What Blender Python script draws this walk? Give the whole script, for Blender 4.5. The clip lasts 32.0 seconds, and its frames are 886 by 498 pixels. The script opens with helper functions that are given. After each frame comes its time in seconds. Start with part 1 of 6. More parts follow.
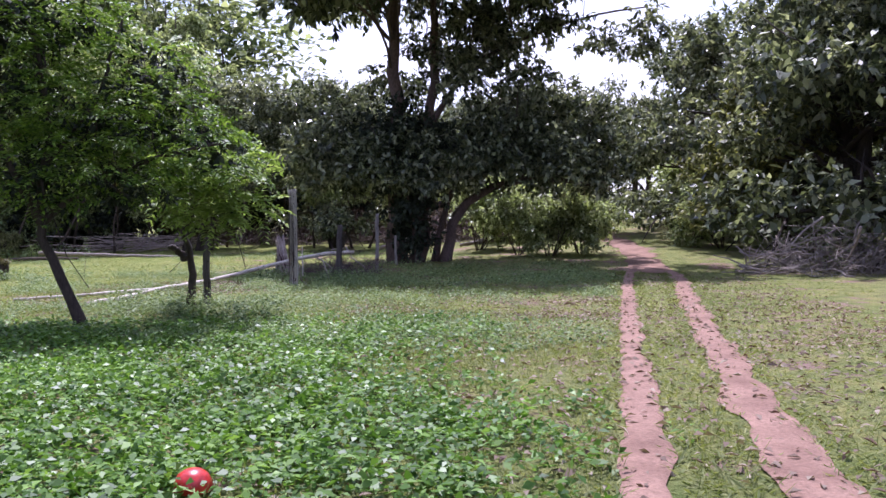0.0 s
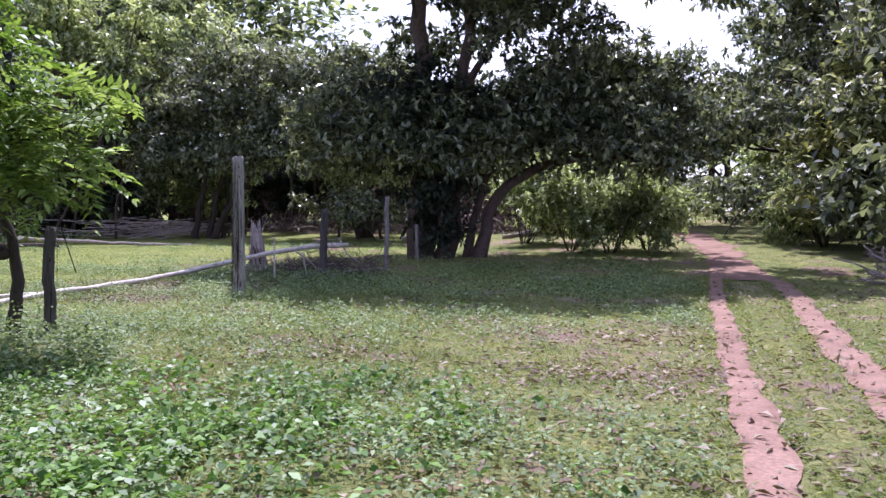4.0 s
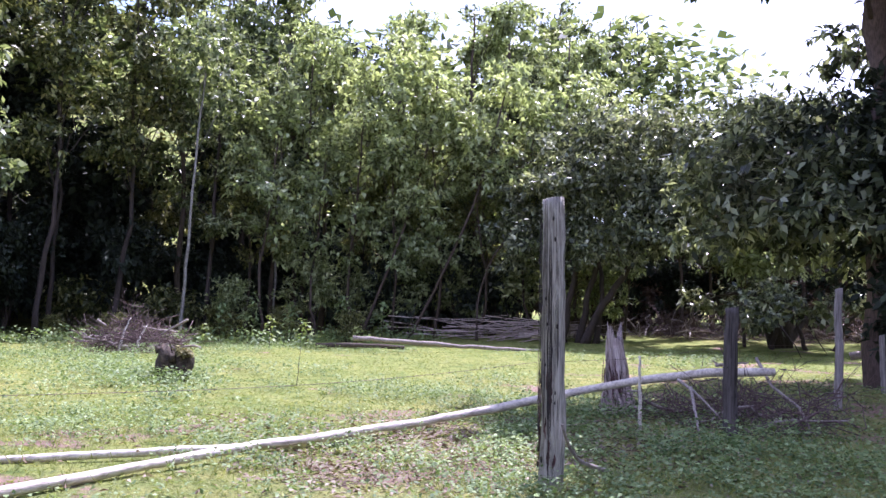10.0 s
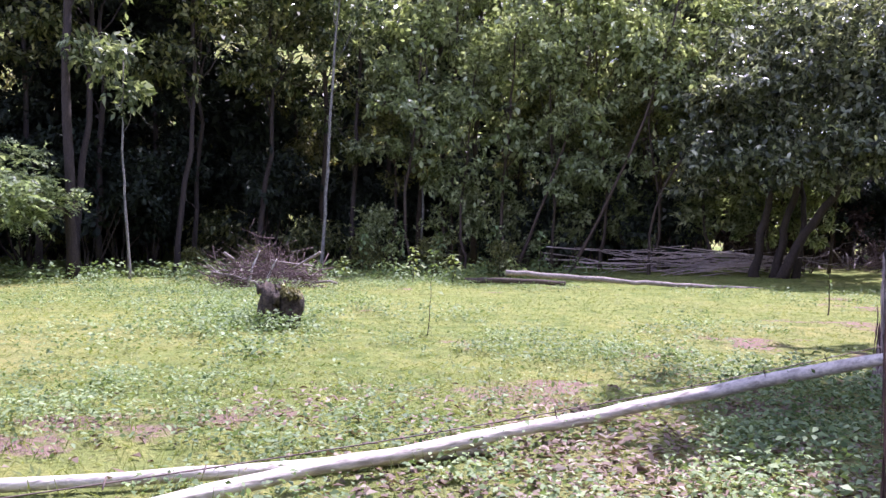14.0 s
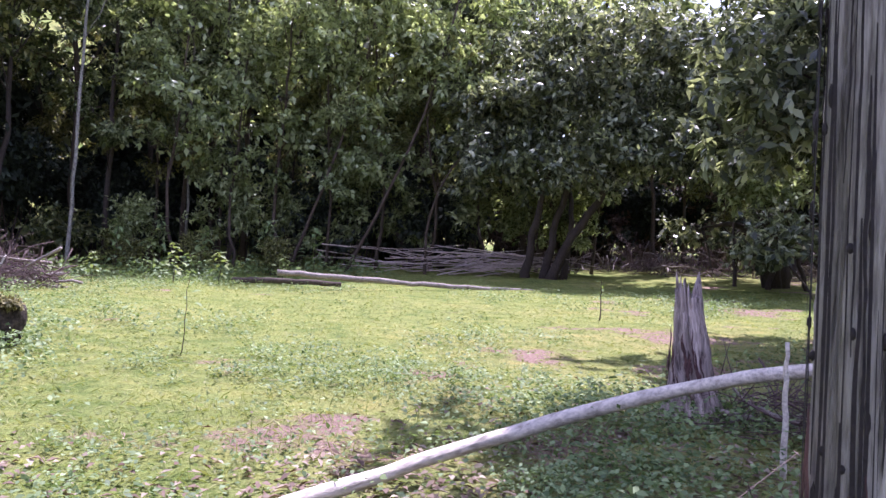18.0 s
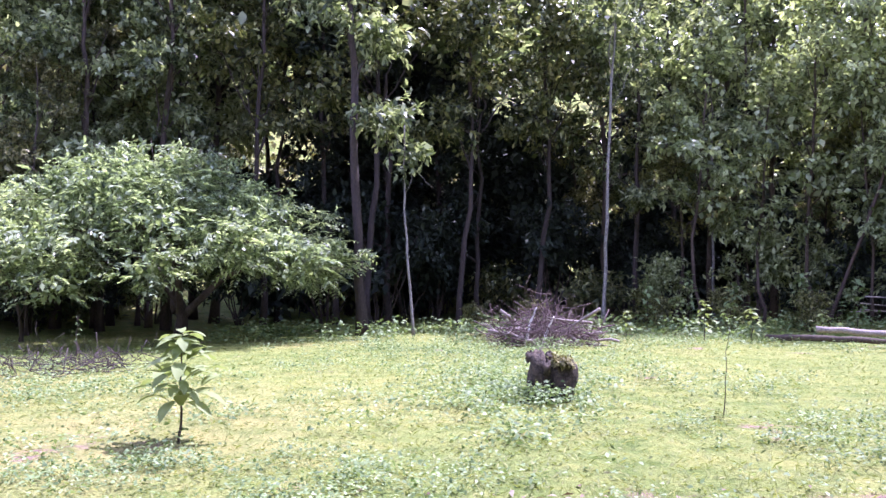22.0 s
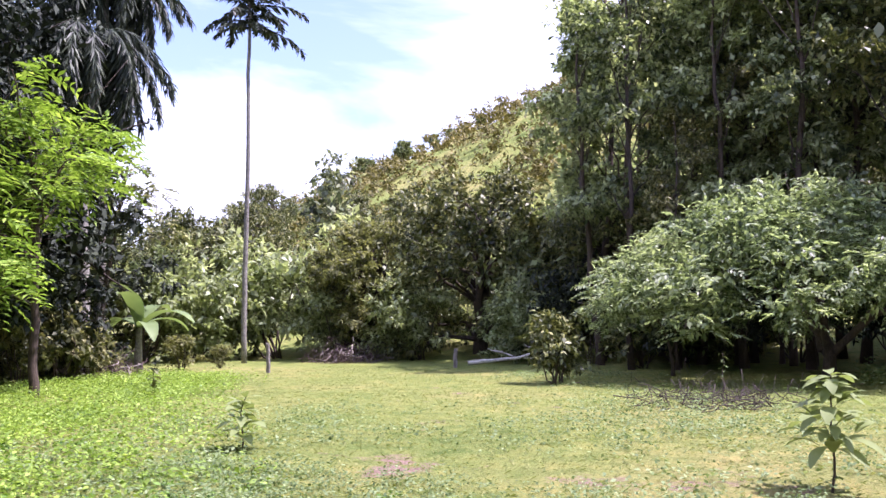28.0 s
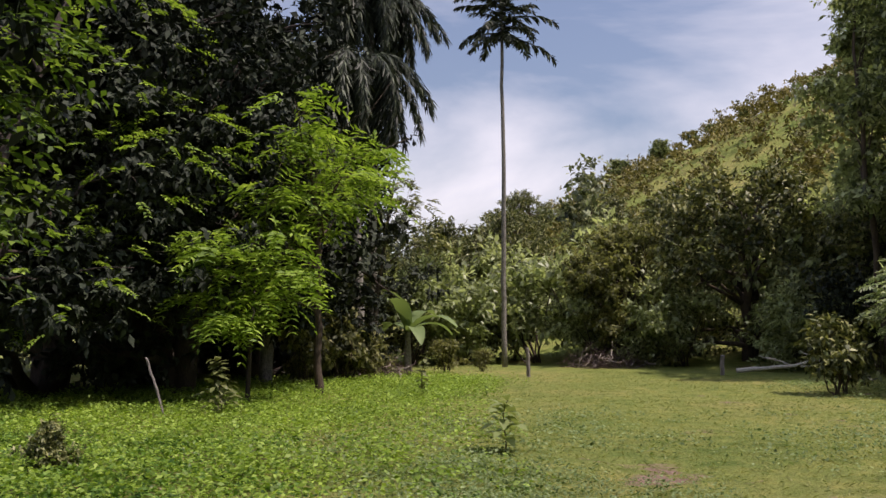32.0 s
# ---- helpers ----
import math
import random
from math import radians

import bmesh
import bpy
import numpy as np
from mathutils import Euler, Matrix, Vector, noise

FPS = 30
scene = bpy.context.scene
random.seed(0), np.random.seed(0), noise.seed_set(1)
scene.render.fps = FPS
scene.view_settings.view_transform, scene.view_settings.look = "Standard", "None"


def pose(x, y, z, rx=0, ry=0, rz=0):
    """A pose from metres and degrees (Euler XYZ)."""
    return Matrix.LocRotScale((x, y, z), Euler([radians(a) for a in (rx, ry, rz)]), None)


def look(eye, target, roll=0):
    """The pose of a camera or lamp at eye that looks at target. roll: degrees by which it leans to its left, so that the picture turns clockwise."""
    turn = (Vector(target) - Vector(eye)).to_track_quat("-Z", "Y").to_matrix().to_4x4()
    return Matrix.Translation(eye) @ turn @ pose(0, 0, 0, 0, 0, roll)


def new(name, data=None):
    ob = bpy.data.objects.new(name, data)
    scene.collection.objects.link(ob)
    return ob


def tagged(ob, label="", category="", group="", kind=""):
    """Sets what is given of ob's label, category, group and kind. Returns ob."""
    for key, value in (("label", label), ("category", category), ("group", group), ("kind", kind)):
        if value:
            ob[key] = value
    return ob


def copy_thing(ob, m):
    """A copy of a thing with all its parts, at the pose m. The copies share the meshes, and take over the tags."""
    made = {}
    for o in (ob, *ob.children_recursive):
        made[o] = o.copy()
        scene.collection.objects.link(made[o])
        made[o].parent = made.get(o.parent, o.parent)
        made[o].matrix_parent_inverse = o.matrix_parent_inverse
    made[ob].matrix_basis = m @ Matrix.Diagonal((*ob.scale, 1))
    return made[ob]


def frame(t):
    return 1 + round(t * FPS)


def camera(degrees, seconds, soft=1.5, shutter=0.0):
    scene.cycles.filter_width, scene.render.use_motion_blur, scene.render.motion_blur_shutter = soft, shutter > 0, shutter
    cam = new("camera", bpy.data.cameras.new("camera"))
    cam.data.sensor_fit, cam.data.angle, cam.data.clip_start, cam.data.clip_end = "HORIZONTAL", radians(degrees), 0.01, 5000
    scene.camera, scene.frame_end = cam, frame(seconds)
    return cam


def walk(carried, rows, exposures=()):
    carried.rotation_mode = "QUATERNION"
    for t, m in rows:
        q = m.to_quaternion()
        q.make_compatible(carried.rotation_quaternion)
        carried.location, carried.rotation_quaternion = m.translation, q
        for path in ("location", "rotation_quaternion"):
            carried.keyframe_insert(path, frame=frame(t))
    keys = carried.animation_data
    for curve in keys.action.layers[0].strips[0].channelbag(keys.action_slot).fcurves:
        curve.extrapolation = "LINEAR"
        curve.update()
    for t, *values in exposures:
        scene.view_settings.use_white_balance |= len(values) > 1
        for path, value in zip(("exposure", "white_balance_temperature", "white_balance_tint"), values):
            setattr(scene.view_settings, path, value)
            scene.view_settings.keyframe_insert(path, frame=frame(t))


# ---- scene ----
cam = camera(55.9, 32.0, 1.5)
PATH = [
    (0, (0.91, -3.45, 1.341), (0.497, -1.494, 1.286), -0.4),
    (0.5, (0.901, -2.796, 1.268), (0.449, -0.848, 1.236), -2.2),
    (1, (0.947, -2.116, 1.107), (0.487, -0.17, 1.124), -1.7),
    (1.5, (0.909, -1.492, 1.116), (0.4, 0.442, 1.109), -0.8),
    (2, (0.936, -0.836, 1.167), (0.487, 1.112, 1.109), -3.4),
    (2.4, (1.04, -0.274, 1.136), (0.558, 1.664, 1.022), -1.1),
    (4.5, (0.549, 2.669, 1.321), (-0.079, 4.567, 1.26), 1.4),
    (5, (0.721, 3.167, 1.354), (-0.064, 5.006, 1.296), 1.3),
    (5.5, (0.236, 3.866, 1.368), (-0.541, 5.708, 1.318), -0.9),
    (6, (-0.021, 4.42, 1.348), (-0.928, 6.203, 1.353), 1.0),
    (6.5, (-0.238, 4.962, 1.341), (-1.214, 6.707, 1.283), 0.3),
    (7, (-0.52, 5.462, 1.424), (-1.486, 7.21, 1.312), 0.2),
    (7.5, (-0.815, 5.981, 1.443), (-1.871, 7.679, 1.406), 1.4),
    (8, (-1.122, 6.492, 1.469), (-2.252, 8.142, 1.491), -0.2),
    (8.5, (-1.351, 6.896, 1.463), (-2.533, 8.509, 1.482), 0.5),
    (8.7, (-1.472, 7.173, 1.502), (-2.724, 8.727, 1.637), 1.0),
    (9, (-1.66, 7.579, 1.377), (-2.934, 9.121, 1.386), 1.9),
    (9.5, (-1.919, 7.856, 1.327), (-3.194, 9.397, 1.357), 0.1),
    (10, (-2.307, 8.297, 1.295), (-3.663, 9.76, 1.44), 1.3),
    (10.5, (-2.693, 8.774, 1.207), (-4.178, 10.111, 1.295), 1.3),
    (11, (-2.992, 9.092, 1.274), (-4.529, 10.372, 1.321), 2.2),
    (11.5, (-3.229, 9.457, 1.308), (-4.883, 10.579, 1.241), 3.4),
    (12, (-3.519, 9.808, 1.269), (-5.162, 10.948, 1.201), 2.2),
    (12.5, (-3.728, 10.062, 1.267), (-5.395, 11.167, 1.24), 3.9),
    (13, (-4.099, 10.377, 1.31), (-5.732, 11.525, 1.184), 4.6),
    (14, (-4.715, 10.643, 1.249), (-6.325, 11.829, 1.224), 0.9),
    (14.5, (-5.023, 10.964, 1.371), (-6.518, 12.292, 1.397), 2.1),
    (16.5, (-5.468, 11.225, 1.393), (-6.676, 12.817, 1.322), 2.6),
    (17, (-5.485, 11.293, 1.388), (-6.406, 13.068, 1.370), 2.8),
    (17.5, (-5.509, 11.353, 1.402), (-6.502, 13.089, 1.386), 2.3),
    (18, (-5.520, 11.380, 1.385), (-6.757, 12.950, 1.357), 2.1),
    (18.5, (-5.586, 11.408, 1.394), (-7.024, 12.797, 1.325), 1.2),
    (19, (-5.578, 11.383, 1.405), (-7.104, 12.674, 1.341), 1.7),
    (19.5, (-5.613, 11.387, 1.398), (-7.250, 12.535, 1.356), 1.8),
    (20, (-5.622, 11.382, 1.401), (-7.358, 12.375, 1.385), 1.5),
    (20.5, (-5.609, 11.345, 1.409), (-7.419, 12.196, 1.402), 1.0),
    (21, (-5.574, 11.301, 1.425), (-7.438, 12.021, 1.490), 0.2),
    (21.5, (-5.604, 11.296, 1.434), (-7.487, 11.962, 1.522), 0.2),
    (22, (-5.620, 11.288, 1.434), (-7.531, 11.872, 1.519), -0.3),
    (22.5, (-5.603, 11.282, 1.428), (-7.542, 11.770, 1.496), -1.1),
    (23, (-5.613, 11.276, 1.447), (-7.576, 11.653, 1.515), -1.7),
    (23.5, (-5.627, 11.263, 1.433), (-7.606, 11.546, 1.497), -1.4),
    (24, (-5.656, 11.278, 1.439), (-7.648, 11.448, 1.495), -0.9),
    (24.5, (-5.676, 11.298, 1.454), (-7.675, 11.360, 1.474), -0.5),
    (25, (-5.665, 11.275, 1.467), (-7.665, 11.278, 1.491), -1.7),
    (25.5, (-5.677, 11.297, 1.454), (-7.673, 11.172, 1.487), -1.6),
    (26, (-5.709, 11.347, 1.439), (-7.682, 11.025, 1.496), -0.9),
    (26.5, (-5.660, 11.300, 1.450), (-7.590, 10.783, 1.531), -1.0),
    (28.5, (-5.660, 11.300, 1.450), (-7.429, 10.392, 1.668), -0.4),
    (29, (-5.660, 11.300, 1.450), (-7.389, 10.326, 1.699), -0.3),
    (29.5, (-5.660, 11.300, 1.450), (-7.346, 10.261, 1.728), -0.2),
    (30, (-5.660, 11.300, 1.450), (-7.290, 10.175, 1.727), -1.1),
    (30.5, (-5.660, 11.300, 1.450), (-7.221, 10.082, 1.733), -1.3),
    (31, (-5.660, 11.300, 1.450), (-7.169, 10.011, 1.701), -1.0),
    (31.5, (-5.660, 11.300, 1.450), (-7.130, 9.963, 1.679), -0.9),
    (32, (-5.660, 11.300, 1.450), (-7.127, 9.955, 1.651), -0.4),
]
EXPOSURES = [(0, 0.64, 5500, 35), (5, 0.93, 5450, 35), (8, 1.33, 5450, 34), (12, 1.3, 5470, 42), (17, 1.26, 5570, 40), (19, 1.28, 5430, 42), (21, 1.42, 5280, 47), (22, 1.68, 5250, 49),
             (23, 1.6, 5250, 49), (24.2, 1.56, 5250, 49), (26.5, 1.6, 5120, 50), (28.3, 1.05, 5850, 37), (29.2, 0.35, 6050, 30), (30.2, -0.1, 6740, 24), (32, -0.1, 6790, 23)]
walk(cam, [(t, look(eye, target, roll)) for t, eye, target, roll in PATH], EXPOSURES)

# ---- sky and sun ----
SUN_FROM = Vector((-0.18, 0.45, 1.0)).normalized()
world = bpy.data.worlds.new("world")
scene.world = world
world.use_nodes = True
wn, wl = world.node_tree.nodes, world.node_tree.links
wn.clear()
sky = wn.new("ShaderNodeTexSky")
sky.sky_type = "NISHITA"
sky.sun_disc = False
sky.sun_elevation = math.asin(SUN_FROM.z)
sky.sun_rotation = math.atan2(SUN_FROM.x, SUN_FROM.y)
sky.air_density, sky.dust_density, sky.ozone_density = 1.6, 1.0, 2.6
wcoord = wn.new("ShaderNodeTexCoord")
wmap = wn.new("ShaderNodeMapping")
wmap.inputs["Scale"].default_value = (1.0, 1.0, 2.6)
wnoise = wn.new("ShaderNodeTexNoise")
wnoise.inputs["Scale"].default_value = 1.7
wnoise.inputs["Detail"].default_value = 7
wnoise.inputs["Roughness"].default_value = 0.52
wnoise.inputs["Distortion"].default_value = 0.35
wramp = wn.new("ShaderNodeValToRGB")
wramp.color_ramp.elements[0].position, wramp.color_ramp.elements[1].position = 0.42, 0.72
wramp.color_ramp.elements[0].color = (0.06, 0.06, 0.06, 1)
wmix = wn.new("ShaderNodeMix")
wmix.data_type = "RGBA"
wmix.inputs["B"].default_value = (14.0, 14.2, 15.0, 1)
wbg = wn.new("ShaderNodeBackground")
wbg.inputs["Strength"].default_value = 0.085
wout = wn.new("ShaderNodeOutputWorld")
wl.new(wcoord.outputs["Generated"], wmap.inputs["Vector"])
wl.new(wmap.outputs["Vector"], wnoise.inputs["Vector"])
wl.new(wnoise.outputs["Fac"], wramp.inputs["Fac"])
wl.new(wramp.outputs["Color"], wmix.inputs["Factor"])
wtone = wn.new("ShaderNodeMix")
wtone.data_type, wtone.blend_type = "RGBA", "MULTIPLY"
wtone.inputs["Factor"].default_value = 1.0
wtone.inputs["B"].default_value = (1.1, 1.15, 1.3, 1)
wl.new(sky.outputs["Color"], wtone.inputs["A"])
wl.new(wtone.outputs["Result"], wmix.inputs["A"])
wl.new(wmix.outputs["Result"], wbg.inputs["Color"])
wl.new(wbg.outputs["Background"], wout.inputs["Surface"])
sun_lamp = bpy.data.lights.new("sun", "SUN")
sun_lamp.energy, sun_lamp.angle, sun_lamp.color = 5.0, radians(0.53), (1.0, 0.95, 0.86)
sun = new("sun", sun_lamp)
sun.matrix_world = look(SUN_FROM * 60, (0, 0, 0))


# ---- materials ----
def nodes_of(name):
    m = bpy.data.materials.new(name)
    m.use_nodes = True
    n, l = m.node_tree.nodes, m.node_tree.links
    n.clear()
    out = n.new("ShaderNodeOutputMaterial")
    return m, n, l, out


def ramp(n, l, fac, stops):
    r = n.new("ShaderNodeValToRGB")
    while len(r.color_ramp.elements) < len(stops):
        r.color_ramp.elements.new(0.5)
    for e, (p, c) in zip(r.color_ramp.elements, stops):
        e.position, e.color = p, (*c, 1)
    l.new(fac, r.inputs["Fac"])
    return r.outputs["Color"]


def blend(n, l, fac, a, b, mode="MIX"):
    m = n.new("ShaderNodeMix")
    m.data_type, m.blend_type = "RGBA", mode
    for sock, v in (("Factor", fac), ("A", a), ("B", b)):
        if isinstance(v, bpy.types.NodeSocket):
            l.new(v, m.inputs[sock])
        elif isinstance(v, (int, float)):
            m.inputs[sock].default_value = v
        else:
            m.inputs[sock].default_value = (*v, 1)
    return m.outputs["Result"]


def noise_of(n, l, scale, detail=4, rough=0.55, coord="Object", stretch=None):
    c = n.new("ShaderNodeTexCoord")
    v = c.outputs[coord]
    if stretch:
        mp = n.new("ShaderNodeMapping")
        mp.inputs["Scale"].default_value = stretch
        l.new(v, mp.inputs["Vector"])
        v = mp.outputs["Vector"]
    t = n.new("ShaderNodeTexNoise")
    t.inputs["Scale"].default_value, t.inputs["Detail"].default_value, t.inputs["Roughness"].default_value = scale, detail, rough
    l.new(v, t.inputs["Vector"])
    return t.outputs["Fac"]


def foliage(name, dark, mid, light, rough=0.42, through_light=0.3, patch=0.35):
    """Leaf surface: each leaf its own green, with broader patches of tone, and light that shines through."""
    m, n, l, out = nodes_of(name)
    g = n.new("ShaderNodeNewGeometry")
    col = ramp(n, l, g.outputs["Random Per Island"], [(0.0, dark), (0.5, mid), (0.9, light), (1.0, [c * 1.25 for c in light])])
    big = noise_of(n, l, patch, 3)
    col = blend(n, l, 1.0, col, ramp(n, l, big, [(0.3, (0.62, 0.68, 0.6)), (0.7, (1.15, 1.12, 1.05))]), "MULTIPLY")
    p = n.new("ShaderNodeBsdfPrincipled")
    p.inputs["Roughness"].default_value = rough
    p.inputs["Specular IOR Level"].default_value = 0.35
    l.new(col, p.inputs["Base Color"])
    t = n.new("ShaderNodeBsdfTranslucent")
    l.new(blend(n, l, 1.0, col, (1.2, 1.25, 0.7), "MULTIPLY"), t.inputs["Color"])
    mix = n.new("ShaderNodeMixShader")
    mix.inputs["Fac"].default_value = through_light
    l.new(p.outputs["BSDF"], mix.inputs[1])
    l.new(t.outputs["BSDF"], mix.inputs[2])
    l.new(mix.outputs["Shader"], out.inputs["Surface"])
    return m


def bark(name, dark, light, scale=6.0, stretch=(1, 1, 0.25), rough=0.9, bump=0.5, fine=40.0):
    m, n, l, out = nodes_of(name)
    a = noise_of(n, l, scale, 6, 0.62, stretch=stretch)
    b = noise_of(n, l, fine, 4, 0.6, stretch=stretch)
    col = ramp(n, l, a, [(0.32, dark), (0.68, light)])
    col = blend(n, l, 0.5, col, ramp(n, l, b, [(0.35, [c * 0.55 for c in dark]), (0.6, light)]))
    p = n.new("ShaderNodeBsdfPrincipled")
    p.inputs["Roughness"].default_value = rough
    l.new(col, p.inputs["Base Color"])
    bu = n.new("ShaderNodeBump")
    bu.inputs["Strength"].default_value, bu.inputs["Distance"].default_value = bump, 0.02
    h = n.new("ShaderNodeMath")
    h.operation = "ADD"
    l.new(a, h.inputs[0])
    l.new(b, h.inputs[1])
    l.new(h.outputs[0], bu.inputs["Height"])
    l.new(bu.outputs["Normal"], p.inputs["Normal"])
    l.new(p.outputs["BSDF"], out.inputs["Surface"])
    return m


def soil(name, stops, scale, grain, bump=0.6, dist=0.03):
    m, n, l, out = nodes_of(name)
    a = noise_of(n, l, scale, 6, 0.6)
    b = noise_of(n, l, grain, 5, 0.7)
    col = ramp(n, l, a, stops)
    col = blend(n, l, 0.7, col, ramp(n, l, b, [(0.3, (0.55, 0.55, 0.55)), (0.7, (1.3, 1.3, 1.3))]), "MULTIPLY")
    p = n.new("ShaderNodeBsdfPrincipled")
    p.inputs["Roughness"].default_value = 0.95
    p.inputs["Specular IOR Level"].default_value = 0.2
    l.new(col, p.inputs["Base Color"])
    bu = n.new("ShaderNodeBump")
    bu.inputs["Strength"].default_value, bu.inputs["Distance"].default_value = bump, dist
    l.new(b, bu.inputs["Height"])
    l.new(bu.outputs["Normal"], p.inputs["Normal"])
    l.new(p.outputs["BSDF"], out.inputs["Surface"])
    return m


LEAF_FOREST = foliage("leaf_forest", (0.035, 0.05, 0.024), (0.155, 0.19, 0.09), (0.43, 0.46, 0.29), 0.36, 0.45)
LEAF_DRY = foliage("leaf_olive", (0.05, 0.055, 0.022), (0.16, 0.165, 0.07), (0.38, 0.35, 0.18), 0.5, 0.42)
LEAF_MANGO = foliage("leaf_dense", (0.03, 0.038, 0.013), (0.115, 0.135, 0.045), (0.34, 0.33, 0.15), 0.45, 0.2)
LEAF_DARK = foliage("leaf_shade", (0.03, 0.038, 0.024), (0.145, 0.165, 0.1), (0.42, 0.43, 0.32), 0.34, 0.36)
# near-black green that puts forest shade into the leaf colour
LEAF_DEEP_SHADE = foliage("leaf_deep_shade", (0.012, 0.017, 0.01), (0.024, 0.033, 0.02), (0.05, 0.064, 0.04), 0.75, 0.0)
# feather-leaf green, darkened to hold the crown's shaded side in its colour
LEAF_FEATHER_SHADE = foliage("leaf_feather_shade", (0.05, 0.095, 0.014), (0.125, 0.215, 0.03), (0.27, 0.38, 0.075), 0.5, 0.36, 0.8)
LEAF_BRIGHT = foliage("leaf_bright", (0.1, 0.17, 0.02), (0.23, 0.35, 0.045), (0.36, 0.48, 0.1), 0.55, 0.38, 0.8)
# light green that also stands in for sun on forest-edge leaves
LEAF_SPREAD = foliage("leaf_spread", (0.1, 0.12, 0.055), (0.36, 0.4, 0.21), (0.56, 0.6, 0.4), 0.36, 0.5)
LEAF_WIDE = foliage("leaf_wide", (0.07, 0.1, 0.05), (0.25, 0.3, 0.165), (0.46, 0.52, 0.36), 0.42, 0.52)
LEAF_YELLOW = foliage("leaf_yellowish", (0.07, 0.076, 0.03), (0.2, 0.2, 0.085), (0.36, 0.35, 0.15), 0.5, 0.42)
LEAF_HILL = foliage("leaf_hill", (0.06, 0.056, 0.018), (0.19, 0.165, 0.05), (0.33, 0.28, 0.11), 0.65, 0.12, 0.06)
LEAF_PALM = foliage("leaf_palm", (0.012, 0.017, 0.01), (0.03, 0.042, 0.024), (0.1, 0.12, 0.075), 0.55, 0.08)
LEAF_FEATHER = foliage("leaf_feather", (0.14, 0.21, 0.045), (0.25, 0.345, 0.085), (0.38, 0.46, 0.16), 0.55, 0.4, 0.8)
LEAF_PALE = foliage("leaf_pale", (0.14, 0.18, 0.06), (0.24, 0.29, 0.11), (0.36, 0.4, 0.18), 0.55, 0.35)
GRASS = foliage("grass_blade", (0.14, 0.175, 0.048), (0.22, 0.25, 0.074), (0.31, 0.31, 0.12), 0.65, 0.4, 0.25)
WEED = foliage("weed_leaf", (0.09, 0.14, 0.052), (0.19, 0.26, 0.105), (0.3, 0.37, 0.185), 0.6, 0.32, 0.6)
WEED_VIVID = foliage("weed_vivid", (0.04, 0.1, 0.012), (0.1, 0.205, 0.026), (0.2, 0.33, 0.07), 0.45, 0.36, 0.6)
DEAD_LEAF = foliage("dead_leaf", (0.12, 0.07, 0.05), (0.22, 0.15, 0.115), (0.33, 0.265, 0.21), 0.75, 0.15)
BARK_DARK = bark("bark_dark", (0.022, 0.015, 0.012), (0.07, 0.05, 0.04))
BARK_RED = bark("bark_red", (0.045, 0.03, 0.027), (0.17, 0.115, 0.1), 4.0)
BARK_PALE = bark("bark_pale", (0.05, 0.043, 0.036), (0.34, 0.315, 0.275), 8.0, (1, 1, 0.7), 0.9, 0.5, 30.0)
BARK_BROWN = bark("bark_brown", (0.03, 0.02, 0.014), (0.105, 0.074, 0.053))
WOOD_GREY = bark("weathered_wood", (0.1, 0.082, 0.076), (0.33, 0.29, 0.27), 9.0, (1, 1, 0.06), 0.85, 0.9, 60.0)
WOOD_POLE = bark("pole_wood", (0.34, 0.275, 0.225), (0.76, 0.68, 0.58), 7.0, (1, 0.2, 1), 0.8, 0.5)
WOOD_DEAD = bark("dead_wood", (0.13, 0.1, 0.085), (0.38, 0.32, 0.28), 8.0, (1, 1, 1), 0.9, 0.6)
WOOD_DARK = bark("dark_weathered_wood", (0.03, 0.024, 0.022), (0.13, 0.11, 0.1), 9.0, (1, 1, 0.06), 0.9, 0.9, 60.0)
WOOD_PALE = bark("pale_weathered_wood", (0.08, 0.06, 0.048), (0.5, 0.465, 0.395), 11.0, (1, 1, 0.07), 0.9, 1.0, 75.0)
WOOD_SPLIT = bark("split_hardwood", (0.07, 0.036, 0.032), (0.6, 0.49, 0.44), 13.0, (1, 1, 0.05), 0.9, 1.0, 60.0)
DRY_THICKET = foliage("dry_thicket", (0.05, 0.03, 0.026), (0.12, 0.078, 0.066), (0.22, 0.155, 0.13), 0.8, 0.15, 0.8)
WOOD_BLEACHED = bark("bleached_wood", (0.36, 0.32, 0.27), (0.78, 0.73, 0.64), 9.0, (1, 1, 1), 0.9, 0.5)
WOOD_PINK = bark("cut_branch_wood", (0.28, 0.205, 0.18), (0.64, 0.52, 0.46), 8.0, (1, 1, 1), 0.9, 0.6)
TWIG = bark("dry_twig", (0.045, 0.028, 0.026), (0.155, 0.1, 0.09), 8.0, (1, 1, 1))
ROAD_DIRT = soil("road_dirt", [(0.3, (0.19, 0.112, 0.08)), (0.65, (0.32, 0.2, 0.145))], 2.2, 34.0, 0.8, 0.02)
WIRE_METAL = bark("rusty_wire", (0.05, 0.03, 0.025), (0.14, 0.09, 0.07), 30.0, (1, 1, 1), 0.7, 0.1)


